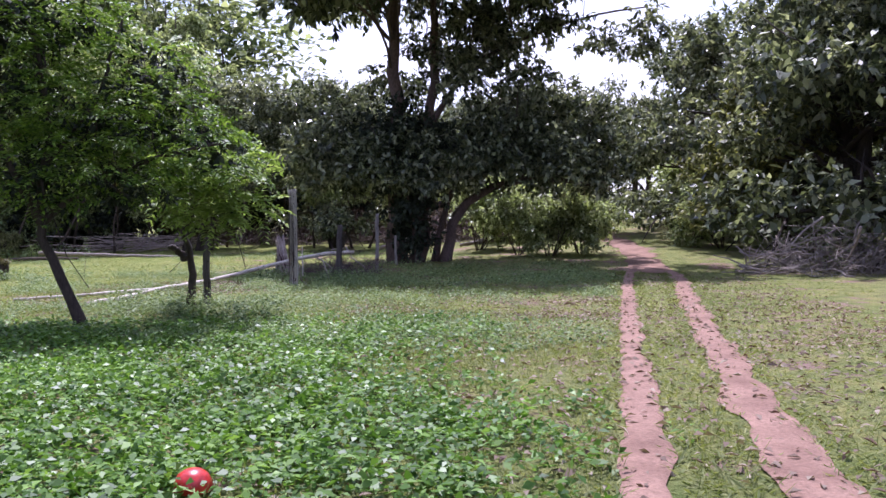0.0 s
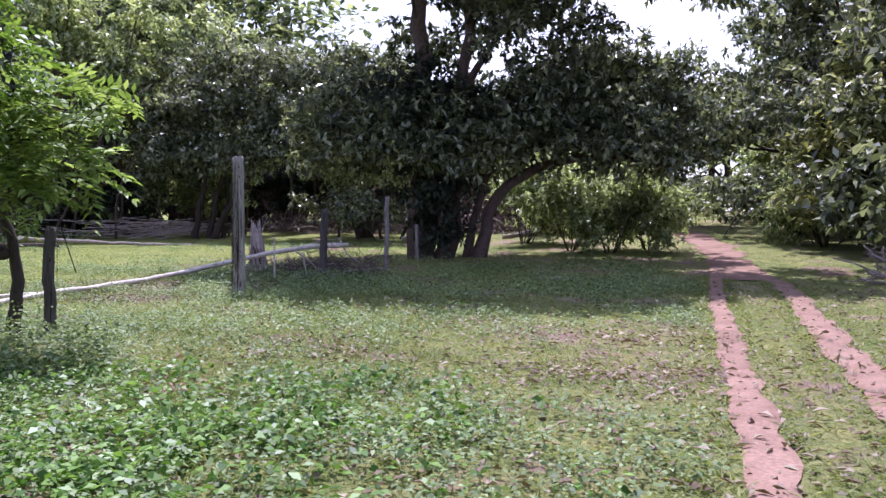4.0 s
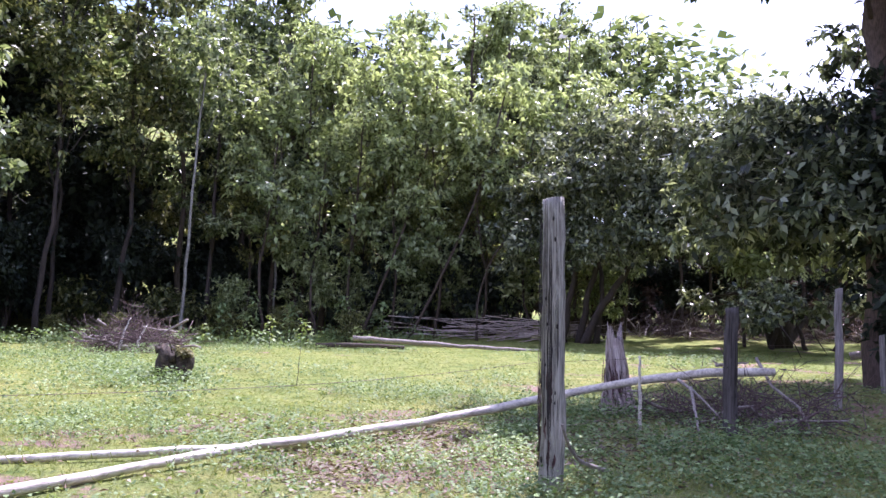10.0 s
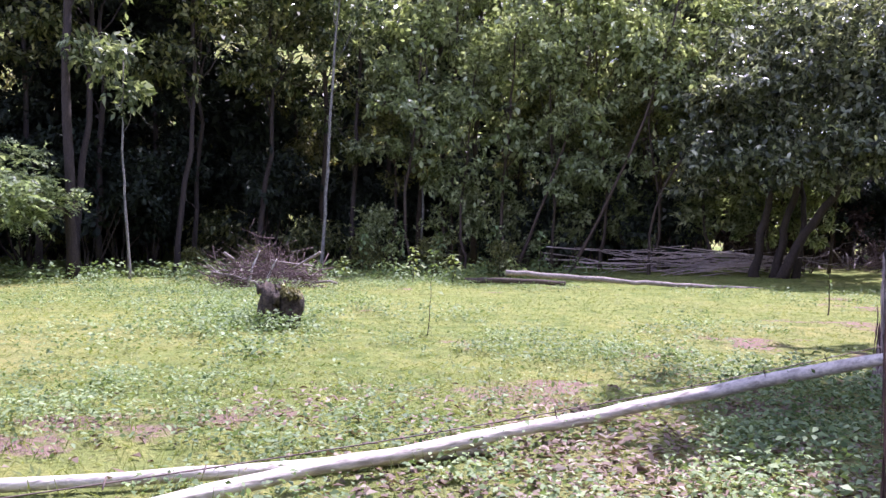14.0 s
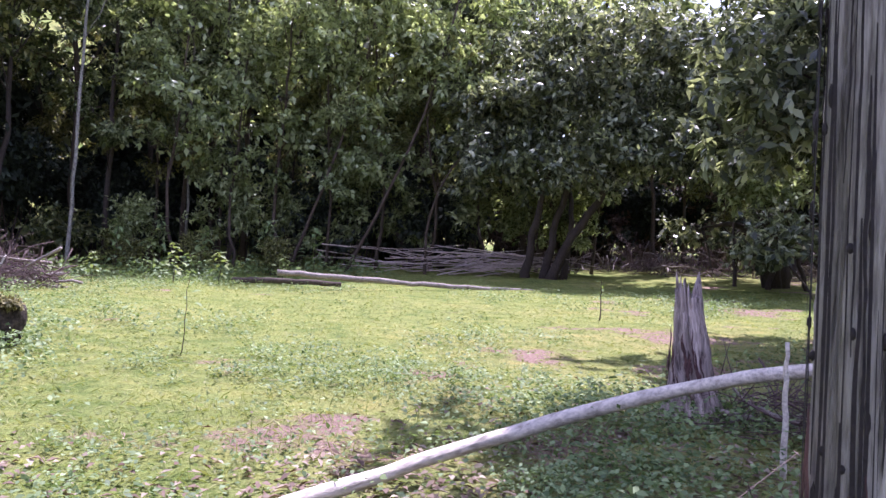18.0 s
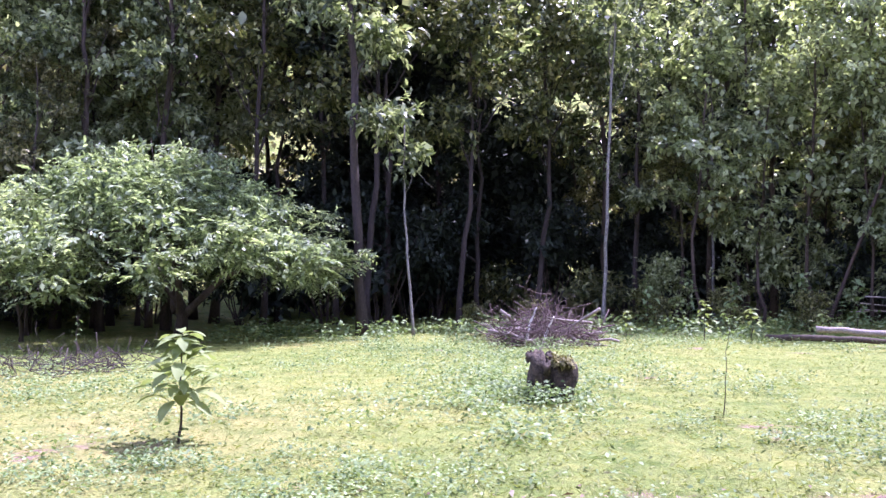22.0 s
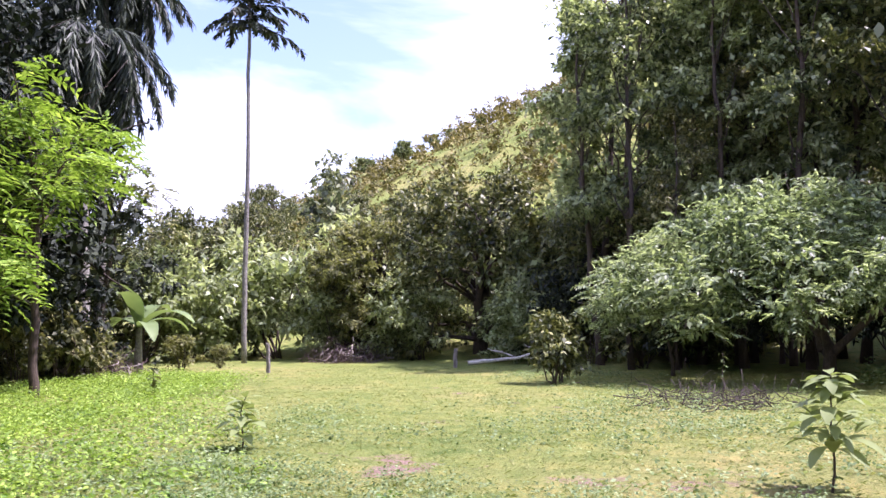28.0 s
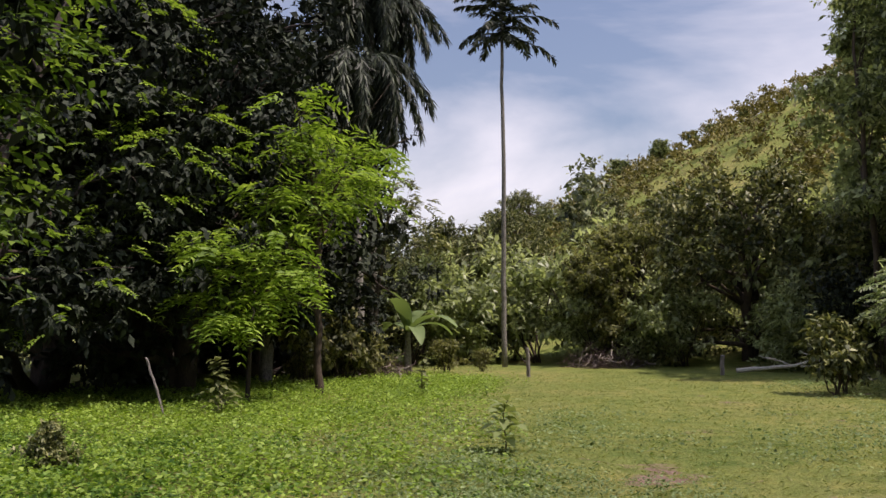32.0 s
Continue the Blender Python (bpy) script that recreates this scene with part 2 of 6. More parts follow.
def ground_material():
    m, n, l, out = nodes_of("ground_cover")
    broad = noise_of(n, l, 0.16, 5, 0.6)
    mid = noise_of(n, l, 0.62, 6, 0.66)
    fine = noise_of(n, l, 26.0, 5, 0.72)
    grass = ramp(n, l, broad, [(0.32, (0.145, 0.18, 0.05)), (0.5, (0.215, 0.225, 0.08)), (0.7, (0.285, 0.245, 0.13))])
    earth = ramp(n, l, mid, [(0.3, (0.18, 0.11, 0.085)), (0.7, (0.3, 0.2, 0.165))])
    where = n.new("ShaderNodeTexCoord")
    axes = n.new("ShaderNodeSeparateXYZ")
    l.new(where.outputs["Object"], axes.inputs["Vector"])
    fld = n.new("ShaderNodeMapRange")
    fld.inputs["From Min"].default_value, fld.inputs["From Max"].default_value = -6.0, -9.5
    l.new(axes.outputs["X"], fld.inputs["Value"])
    deep = n.new("ShaderNodeMapRange")
    deep.inputs["From Min"].default_value, deep.inputs["From Max"].default_value = -11.0, -15.0
    deep.inputs["To Min"].default_value, deep.inputs["To Max"].default_value = 0.0, 0.09
    l.new(axes.outputs["X"], deep.inputs["Value"])
    less = n.new("ShaderNodeMath")
    less.operation = "SUBTRACT"
    l.new(mid, less.inputs[0])
    l.new(deep.outputs["Result"], less.inputs[1])
    bare = ramp(n, l, less.outputs[0], [(0.55, (0, 0, 0)), (0.61, (1, 1, 1))])
    meadow = ramp(n, l, broad, [(0.3, (0.15, 0.2, 0.05)), (0.5, (0.22, 0.248, 0.07)), (0.7, (0.295, 0.272, 0.1))])
    grass = blend(n, l, fld.outputs["Result"], grass, meadow)
    tufts = noise_of(n, l, 2.3, 4, 0.65)
    grass = blend(n, l, 1.0, grass, ramp(n, l, tufts, [(0.33, (0.6, 0.7, 0.56)), (0.5, (1.0, 1.0, 1.0)), (0.68, (1.3, 1.14, 1.16))]), "MULTIPLY")
    col = blend(n, l, bare, grass, earth)
    col = blend(n, l, 0.8, col, ramp(n, l, fine, [(0.25, (0.35, 0.38, 0.3)), (0.75, (1.45, 1.45, 1.4))]), "MULTIPLY")
    p = n.new("ShaderNodeBsdfPrincipled")
    p.inputs["Roughness"].default_value = 0.95
    p.inputs["Specular IOR Level"].default_value = 0.15
    l.new(col, p.inputs["Base Color"])
    bu = n.new("ShaderNodeBump")
    bu.inputs["Strength"].default_value, bu.inputs["Distance"].default_value = 0.9, 0.06
    l.new(fine, bu.inputs["Height"])
    l.new(bu.outputs["Normal"], p.inputs["Normal"])
    l.new(p.outputs["BSDF"], out.inputs["Surface"])
    return m


GROUND = ground_material()


# ---- building helpers ----
def step01(v, a, b):
    u = np.clip((np.asarray(v, float) - a) / (b - a), 0, 1)
    return u * u * (3 - 2 * u)


def wave(x, y):
    """Slow unevenness of the ground, in -1..1."""
    return (np.sin(0.9 * x + 0.4 * y) + np.sin(1.7 * y - 0.8 * x + 1.3) + np.sin(2.9 * x + 2.1 * y + 0.5) * 0.5) / 2.5


def height(x, y):
    """The ground: level, rising gently up the track, and a hill beyond the forest."""
    x, y = np.asarray(x, float), np.asarray(y, float)
    z = 1.05 * np.clip((y - 22) / 20, 0, 1.5) ** 1.2 * step01(x, -9, -3) + 0.5 * np.clip((y - 22) / 20, 0, 1.6) ** 1.3 * (1 - step01(x, -9, -3))
    ax, ay = x + 140.0, y - 24.0
    u = ax * 0.996 + ay * -0.087
    v = ax * 0.087 + ay * 0.996
    z = z + np.maximum(0, 50.5 * np.exp(-0.5 * (u / 42) ** 2 - 0.5 * (v / 84) ** 2) - 2.0) * step01(-x, 34, 52)
    return z + 0.03 * wave(x, y)


def gz(x, y):
    return float(height(x, y))


def unit(a):
    return a / np.maximum(np.linalg.norm(a, axis=-1, keepdims=True), 1e-9)


def quad_mesh(name, verts, quads, mat, smooth=False):
    verts, quads = np.ascontiguousarray(verts, np.float32), np.ascontiguousarray(quads, np.int32)
    me = bpy.data.meshes.new(name)
    me.vertices.add(len(verts))
    me.vertices.foreach_set("co", verts.ravel())
    me.loops.add(quads.size)
    me.loops.foreach_set("vertex_index", quads.ravel())
    me.polygons.add(len(quads))
    me.polygons.foreach_set("loop_start", np.arange(0, quads.size, 4, dtype=np.int32))
    if smooth:
        me.polygons.foreach_set("use_smooth", np.ones(len(quads), bool))
    me.materials.append(mat)
    me.update()
    me.validate()
    return me


class Soup:
    """Gathers quads for one mesh."""

    def __init__(self):
        self.v, self.q, self.n = [], [], 0

    def add(self, verts, quads):
        self.v.append(np.asarray(verts, float).reshape(-1, 3))
        self.q.append(np.asarray(quads, int).reshape(-1, 4) + self.n)
        self.n += len(self.v[-1])
        return self

    def leaves(self, base, way, face, length, width, fold=0.12):
        """Pointed leaves: base points, directions, upper faces, sizes."""
        way = unit(way)
        side = unit(np.cross(way, face))
        up = np.cross(side, way)
        length, width = np.reshape(length, (-1, 1)), np.reshape(width, (-1, 1))
        midrib = base + way * length * 0.45
        quad = np.stack([base, midrib + side * width * 0.5 + up * width * fold, base + way * length - up * length * 0.12,
                         midrib - side * width * 0.5 + up * width * fold], 1)
        return self.add(quad, np.arange(len(base) * 4))

    def tube(self, path, radii, sides=6, wob=0.0, rng=None):
        path = np.asarray(path, float)
        radii = np.broadcast_to(np.asarray(radii, float), len(path))
        way = unit(np.gradient(path, axis=0))
        ref = np.array([1.0, 0.2, 0.1]) if abs(way[0][2]) > 0.6 else np.array([0.1, 0.05, 1.0])
        a = unit(np.cross(way, ref))
        b = np.cross(way, a)
        ang = np.linspace(0, 2 * np.pi, sides, endpoint=False)
        rr = np.ones((len(path), sides))
        if wob and rng is not None:
            rr += rng.normal(0, wob, (1, sides)) + rng.normal(0, wob * 0.5, (len(path), sides))
        ring = path[:, None] + (np.cos(ang)[None, :, None] * a[:, None] + np.sin(ang)[None, :, None] * b[:, None]) * (radii[:, None] * rr)[:, :, None]
        k = np.arange(len(path) - 1)[:, None] * sides
        i = np.arange(sides)[None]
        j = (i + 1) % sides
        quads = np.stack([k + i, k + j, k + sides + j, k + sides + i], -1)
        n0 = len(path) * sides
        ends = np.stack([path[0], path[-1]])
        caps = []
        last = (len(path) - 1) * sides
        for s in range(0, sides - 1, 2):
            caps.append((n0, (s + 2) % sides, s + 1, s))
            caps.append((n0 + 1, last + s, last + s + 1, last + (s + 2) % sides))
        return self.add(np.concatenate([ring.reshape(-1, 3), ends]), np.concatenate([quads.reshape(-1, 4), np.array(caps)]))

    def mesh(self, name, mat, smooth=False):
        return quad_mesh(name, np.concatenate(self.v), np.concatenate(self.q), mat, smooth)


def part(name, mesh, parent, label=""):
    ob = new(name, mesh)
    ob.parent = parent
    return tagged(ob, label) if label else ob


def thing(name, label, category, group="", at=(0, 0, 0), turn=0.0, size=1.0):
    ob = new(name)
    ob.empty_display_size = 0.2
    ob.matrix_basis = pose(*at, 0, 0, turn) @ Matrix.Scale(size, 4)
    return tagged(ob, label, category, group)


def bend(start, end, sway, n, rng, up=0.0):
    """A crooked line from start to end."""
    s, e = np.asarray(start, float), np.asarray(end, float)
    t = np.linspace(0, 1, n)[:, None]
    off = np.cumsum(rng.normal(0, 1, (n, 3)), 0)
    off -= off[0] + t * (off[-1] - off[0])
    return s + (e - s) * t + off * sway / max(1, n ** 0.5) + np.array([0, 0, up]) * (4 * t * (1 - t))


def limbs(soup, rng, tree_line, tree_r, lumps, thick=0.5, twigs=3):
    """Limbs from a trunk's line out to the middles of the crown's lumps."""
    for c in lumps:
        c = np.asarray(c[:3], float)
        k = np.argmin(np.linalg.norm(tree_line - (c * [1, 1, 0.8]), axis=1) + 0.3 * np.maximum(0, tree_line[:, 2] - c[2]) * 3)
        k = min(k, len(tree_line) - 2)
        r = tree_r[k] * thick
        line = bend(tree_line[k], c, 0.25, 7, rng, 0.1 * np.linalg.norm(c - tree_line[k]))
        soup.tube(line, np.linspace(r, 0.012, 7), 5)
        for _ in range(twigs):
            e = c + rng.normal(0, 0.6, 3)
            soup.tube(bend(line[rng.integers(3, 6)], e, 0.12, 4, rng), np.linspace(r * 0.35, 0.006, 4), 4)


def sprays(soup, rng, lumps, count, per, size, aspect=0.42, twig=0.45, droop=0.3, shell=0.5, rise=0.0, tuft=6, core=0.2):
    """Leafy twigs gathered in tufts over ellipsoid lumps (x, y, z, rx, ry, rz), round a core of larger leaves."""
    lumps = np.asarray(lumps, float)
    wgt = (lumps[:, 3] * lumps[:, 4] * lumps[:, 5]) ** 0.67
    wgt = wgt / wgt.sum()
    groups = max(1, count // tuft)
    count = groups * tuft
    pick = rng.choice(len(lumps), groups, p=wgt)
    c, r = lumps[pick, :3], lumps[pick, 3:6]
    u = unit(rng.normal(0, 1, (groups, 3)) + [0, 0, 0.3 + rise])
    rad = shell + (1.08 - shell) * rng.random((groups, 1)) ** 0.55
    mid = np.repeat(c + u * r * rad, tuft, 0)
    out = np.repeat(unit(u / r * r.mean(1, keepdims=True)), tuft, 0)
    reach = size * np.repeat(rng.uniform(0.8, 1.9, (groups, 1)), tuft, 0)
    p = mid + rng.normal(0, 1, (count, 3)) * [1, 1, 0.5] * reach * 0.8
    d = unit(out + rng.normal(0, 0.55, (count, 3)) - [0, 0, droop])
    f = (np.arange(per) / per)[None, :, None]
    base = p[:, None] + d[:, None] * twig * (f - 0.3) * (0.5 + 0.7 * rng.random((count, 1, 1)))
    way = unit(d[:, None] * 0.55 + rng.normal(0, 0.75, (count, per, 3)) - [0, 0, droop])
    face = unit(rng.normal(0, 0.4, (count, per, 3)) + out[:, None] * 0.45 + [0, 0, 0.9])
    ln = size * (0.7 + 0.7 * rng.random(count * per))
    soup.leaves(base.reshape(-1, 3), way.reshape(-1, 3), face.reshape(-1, 3), ln, ln * aspect)
    inner = int(count * per * core)
    if inner:
        pick = rng.choice(len(lumps), inner, p=wgt)
        base = lumps[pick, :3] + unit(rng.normal(0, 1, (inner, 3))) * lumps[pick, 3:6] * 0.6 * rng.random((inner, 1)) ** 0.4
        ln = size * rng.uniform(1.0, 1.4, inner)
        soup.leaves(base, rng.normal(0, 1, (inner, 3)) - [0, 0, 0.3], rng.normal(0, 0.7, (inner, 3)) + [0, 0, 0.6], ln, ln * 0.6)
    return soup


def fronds(soup, rng, lumps, count, pairs, length, leaflet, width, droop=0.25, shell=0.4):
    """Feathered leaves: a stalk with pairs of leaflets, in ellipsoid lumps."""
    lumps = np.asarray(lumps, float)
    wgt = (lumps[:, 3] * lumps[:, 4] * lumps[:, 5]) ** 0.67
    pick = rng.choice(len(lumps), count, p=wgt / wgt.sum())
    c, r = lumps[pick, :3], lumps[pick, 3:6]
    u = unit(rng.normal(0, 1, (count, 3)) + [0, 0, 0.2])
    p = c + u * r * (shell + (1.05 - shell) * rng.random((count, 1)) ** 0.6)
    d = unit(u * [1, 1, 0.25] + rng.normal(0, 0.4, (count, 3)) * [1, 1, 0.5])
    face = unit(rng.normal(0, 0.25, (count, 3)) + [0, 0, 1.0])
    side = unit(np.cross(d, face))
    ln = length * (0.7 + 0.6 * rng.random((count, 1, 1)))
    f = ((np.arange(pairs) + 0.6) / pairs)[None, :, None]
    stem = p[:, None] + d[:, None] * ln * f - np.array([0, 0, 1.0]) * droop * ln * f ** 2
    for s in (1, -1):
        way = unit(side[:, None] * s + d[:, None] * 0.55 + rng.normal(0, 0.15, (count, pairs, 3)) - [0, 0, 0.15])
        fc = np.broadcast_to(face[:, None], way.shape) + rng.normal(0, 0.2, way.shape)
        sz = leaflet * (1.15 - 0.6 * np.abs(f - 0.45)) * np.ones((count, pairs, 1))
        soup.leaves(stem.reshape(-1, 3), way.reshape(-1, 3), fc.reshape(-1, 3), sz.ravel(), sz.ravel() * width)
    return soup


def scatter(rng, n, x0, x1, y0, y1):
    return np.stack([rng.uniform(x0, x1, n), rng.uniform(y0, y1, n)], 1)


def line_distance(p, pts):
    """Distance in plan from points to a polyline."""
    best = np.full(len(p), 1e9)
    for a, b in zip(np.asarray(pts, float)[:-1], np.asarray(pts, float)[1:]):
        ab = b - a
        t = np.clip(((p - a) @ ab) / (ab @ ab), 0, 1)[:, None]
        best = np.minimum(best, np.linalg.norm(p - (a + ab * t), axis=1))
    return best


# ---- ground and track ----
RUT_L = [(1.06, -9), (1.06, 1.0), (1.07, 3.5), (1.04, 7.0), (1.08, 12.0), (1.1, 16.4), (1.2, 20.0), (1.35, 25.0)]
RUT_R = [(1.85, -9), (1.86, 1.2), (1.92, 4.2), (1.97, 6.3), (2.1, 12.0), (2.3, 16.0), (2.4, 19.0), (2.2, 23.0), (1.95, 26.0)]
TRACK_FAR = [(1.75, 20.0), (1.7, 25.0), (1.45, 30.0), (0.8, 35.0), (-0.6, 40.0), (-2.8, 45.0), (-9.0, 53.0)]


def axis_steps(fine0, fine1, fine, far):
    mid = np.arange(fine0, fine1 + 1e-6, fine)
    out = np.cumsum(np.geomspace(fine * 1.3, far * 0.12, 26))
    return np.concatenate([fine0 - out[::-1] * far / out[-1], mid, fine1 + out * far / out[-1]])


gx, gy = axis_steps(-36, 8, 0.55, 1500), axis_steps(-10, 46, 0.55, 1500)
mx, my = np.meshgrid(gx, gy, indexing="ij")
nx, ny = mx.shape
gi = (np.arange(nx - 1)[:, None] * ny + np.arange(ny - 1)[None]).ravel()
ground = new("ground", quad_mesh("ground", np.stack([mx, my, height(mx, my)], -1).reshape(-1, 3),
                                 np.stack([gi, gi + ny, gi + ny + 1, gi + 1], -1), GROUND, True))
tagged(ground, "grassy ground with bare earth patches", "ground", kind="structure")


def ribbon(name, pts, width, seed, label):
    rng = np.random.default_rng(seed)
    pts = np.asarray(pts, float)
    s = np.r_[0, np.cumsum(np.linalg.norm(np.diff(pts, axis=0), axis=1))]
    t = np.arange(0, s[-1], 0.12)
    c = np.stack([np.interp(t, s, pts[:, 0]), np.interp(t, s, pts[:, 1])], 1)
    for _ in range(30):
        c[1:-1] = (c[:-2] + c[1:-1] * 2 + c[2:]) / 4
    d = unit(np.gradient(c, axis=0))
    nrm = np.stack([d[:, 1], -d[:, 0]], 1)
    w = np.interp(t, [0, s[-1]], width)
    edge = [w * 0.5 * (1 + 0.16 * np.convolve(rng.normal(0, 1, len(t) + 8), np.hanning(9) / 1.7, "valid") + rng.normal(0, 0.05, len(t))) for _ in range(2)]
    cols = []
    for f, z in ((-1.0, 0.004), (-0.6, 0.016), (0.0, 0.012), (0.6, 0.016), (1.0, 0.004)):
        e = edge[0] if f < 0 else edge[1]
        xy = c + nrm * (e * f)[:, None]
        cols.append(np.column_stack([xy, height(xy[:, 0], xy[:, 1]) + z + 0.012]))
    v = np.stack(cols, 1)
    k = (np.arange(len(t) - 1)[:, None] * 5 + np.arange(4)[None]).ravel()
    ob = new(name, quad_mesh(name, v.reshape(-1, 3), np.stack([k, k + 1, k + 6, k + 5], -1), ROAD_DIRT, True))
    return tagged(ob, label, "dirt track", kind="structure")


ribbon("road_rut_1", RUT_L, (0.3, 0.25), 1, "reddish bare-earth wheel rut in grass")
ribbon("road_rut_2", RUT_R, (0.38, 0.36), 2, "reddish bare-earth wheel rut in grass")
ribbon("road_far", TRACK_FAR, (0.95, 1.5), 3, "reddish dirt track curving into trees")


# ---- trees ----
def tree(name, label, category, trunk_mesh, crown_mesh, group="", at=(0, 0, 0), turn=0.0, size=1.0):
    ob = thing(name, label, category, group, at, turn, size)
    part("trunk", trunk_mesh, ob)
    part("crown", crown_mesh, ob)
    return ob


def tall_tree(seed, h, r, leaf_mat, bark_mat, label, low=0.3, spread=1.7, count=760, size=0.25, lean=0.3):
    rng = np.random.default_rng(seed)
    top = np.array([rng.normal(0, lean), rng.normal(0, lean), h])
    line = bend((0, 0, -0.15), top, 0.35, 14, rng)
    rad = np.linspace(r, r * 0.25, 14)
    rad[0] *= 1.35
    t, c = Soup(), Soup()
    t.tube(line, rad, 8, 0.06, rng)
    lumps = []
    for k in range(13):
        f = low + (1.0 - low) * (k + rng.random() * 0.8) / 13
        a = rng.random() * 6.28
        reach = spread * (0.35 + 0.75 * rng.random())
        ctr = np.array([np.interp(f, np.linspace(0, 1, 14), line[:, i]) for i in range(3)]) + [reach * np.cos(a), reach * np.sin(a), 0.3]
        s = 0.55 + 0.55 * rng.random() + 0.25 * f
        lumps.append((*ctr, s * 1.15, s * 1.15, s * 0.7))
    limbs(t, rng, line, rad, lumps, 0.4, 1)
    sprays(c, rng, lumps, int(count * 0.85), 8, size, 0.45, 0.45, 0.3, 0.45, 0.2, 11, 0.12)
    return tree("forest_tree", label, "tree", t.mesh("trunk", bark_mat, True), c.mesh("crown", leaf_mat), "forest trees")


def bushy_tree(seed, h, w, leaf_mat, bark_mat, label, name="broadleaf_tree", count=1500, size=0.2, skirt=0.06, stems=2, group="broadleaf trees", aspect=0.46):
    rng = np.random.default_rng(seed)
    t, c = Soup(), Soup()
    lumps = []
    for k in range(44):
        a = k * 2.4 + rng.random()
        f = rng.random() ** 0.8
        rr = w * np.sqrt(max(0.0, 1 - (f * 0.92) ** 2)) * (0.5 + 0.42 * rng.random())
        z = h * (skirt + (0.92 - skirt) * f)
        s = w * (0.17 + 0.14 * rng.random())
        lumps.append((rr * np.cos(a), rr * np.sin(a), z, s, s, s * 0.72))
    for k in range(stems):
        a = k * 2.1 + rng.random()
        base = (0.14 * k * np.cos(a), 0.14 * k * np.sin(a), -0.15)
        line = bend(base, (w * 0.25 * np.cos(a), w * 0.25 * np.sin(a), h * 0.7), 0.3, 10, rng)
        rad = np.linspace(0.035 * h, 0.012 * h, 10)
        t.tube(line, rad, 7, 0.08, rng)
        limbs(t, rng, line, rad, lumps[k::stems], 0.5, 2)
    sprays(c, rng, lumps, count, 8, size, aspect, 0.34, 0.3, 0.6, 0.3)
    return tree(name, label, "tree", t.mesh("trunk", bark_mat, True), c.mesh("crown", leaf_mat), group)


def shrub(seed, h, w, leaf_mat, label, count=260, size=0.17, name="shrub", group="undergrowth"):
    rng = np.random.default_rng(seed)
    t, c = Soup(), Soup()
    lumps = []
    for k in range(9):
        a, rr = rng.random() * 6.28, w * 0.6 * rng.random() ** 0.5
        s = w * (0.28 + 0.2 * rng.random())
        ctr = (rr * np.cos(a), rr * np.sin(a), h * (0.25 + 0.65 * rng.random()))
        lumps.append((*ctr, s, s, s * 0.8))
        t.tube(bend((0.1 * np.cos(a), 0.1 * np.sin(a), -0.08), ctr, 0.15, 6, rng), np.linspace(0.025, 0.006, 6), 4)
    sprays(c, rng, lumps, count, 7, size, 0.42, 0.4, 0.25, 0.4)
    ob = thing(name, label, "shrub", group)
    part("stem", t.mesh("stem", BARK_BROWN, True), ob)
    part("crown", c.mesh("crown", leaf_mat), ob)
    return ob


def place(proto, spots, seed, smin=0.9, smax=1.15):
    """The prototype at the first spot, copies at the rest."""
    rng = random.Random(seed)
    for k, (x, y, *s) in enumerate(spots):
        m = pose(x, y, gz(x, y), rng.uniform(-2, 2), rng.uniform(-2, 2), rng.uniform(0, 360)) @ Matrix.Scale(s[0] if s else rng.uniform(smin, smax), 4)
        if k == 0:
            proto.matrix_basis = m
        else:
            copy_thing(proto, m)


# forest behind the clearing: rows back from its edge
EDGE = [(-31, 4), (-32.5, 12), (-31, 18), (-31.5, 24), (-30.5, 30), (-27.5, 35), (-22, 39), (-15, 43), (-8, 45)]
tall = [tall_tree(11, 17, 0.15, LEAF_FOREST, BARK_BROWN, "tall slender forest tree with dark green leaves"),
        tall_tree(12, 15, 0.12, LEAF_FOREST, BARK_PALE, "slender pale-barked forest tree", 0.35),
        tall_tree(13, 19, 0.13, LEAF_FOREST, BARK_DARK, "tall dark-barked forest tree", 0.28, 2.0, 760),
        tall_tree(14, 14, 0.1, LEAF_DRY, BARK_BROWN, "slender forest tree with olive leaves", 0.25, 1.5),
        tall_tree(15, 16, 0.11, LEAF_DEEP_SHADE, BARK_DARK, "tall forest tree with deep shade in its leaf colour", 0.2, 1.9, 700),
        tall_tree(19, 16, 0.12, LEAF_MANGO, BARK_DARK, "tall forest tree with bare lower trunk and high crown", 0.42, 2.0, 820)]
frng = random.Random(5)
spots = [[] for _ in tall]
for row in range(5):
    for (ax, ay), (bx, by) in zip(EDGE[:-1], EDGE[1:]):
        dx, dy = bx - ax, by - ay
        ln = math.hypot(dx, dy)
        px, py = -dy / ln, dx / ln
        for k in range(max(1, round(ln / (2.6 + 0.6 * row)))):
            u = (k + frng.uniform(0.1, 0.9)) / max(1, round(ln / (2.6 + 0.6 * row)))
            off = 1.2 + row * 3.3 + frng.uniform(-1.1, 1.1)
            x, y = ax + dx * u + px * off, ay + dy * u + py * off
            low_end = (0.52,) if x > -20.5 and y > 36 else (0.66 + 0.12 * math.sin(7 * x),) if row == 0 and (y > 27 or y < 10) else ()
            # this stretch picks the near-black leaf colour to pass for shade
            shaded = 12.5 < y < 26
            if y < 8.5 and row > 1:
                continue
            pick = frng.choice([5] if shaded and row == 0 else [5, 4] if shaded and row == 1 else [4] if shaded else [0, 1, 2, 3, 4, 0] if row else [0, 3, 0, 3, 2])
            spots[pick].append((x, y, *low_end))
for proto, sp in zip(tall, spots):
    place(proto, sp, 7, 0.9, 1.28)
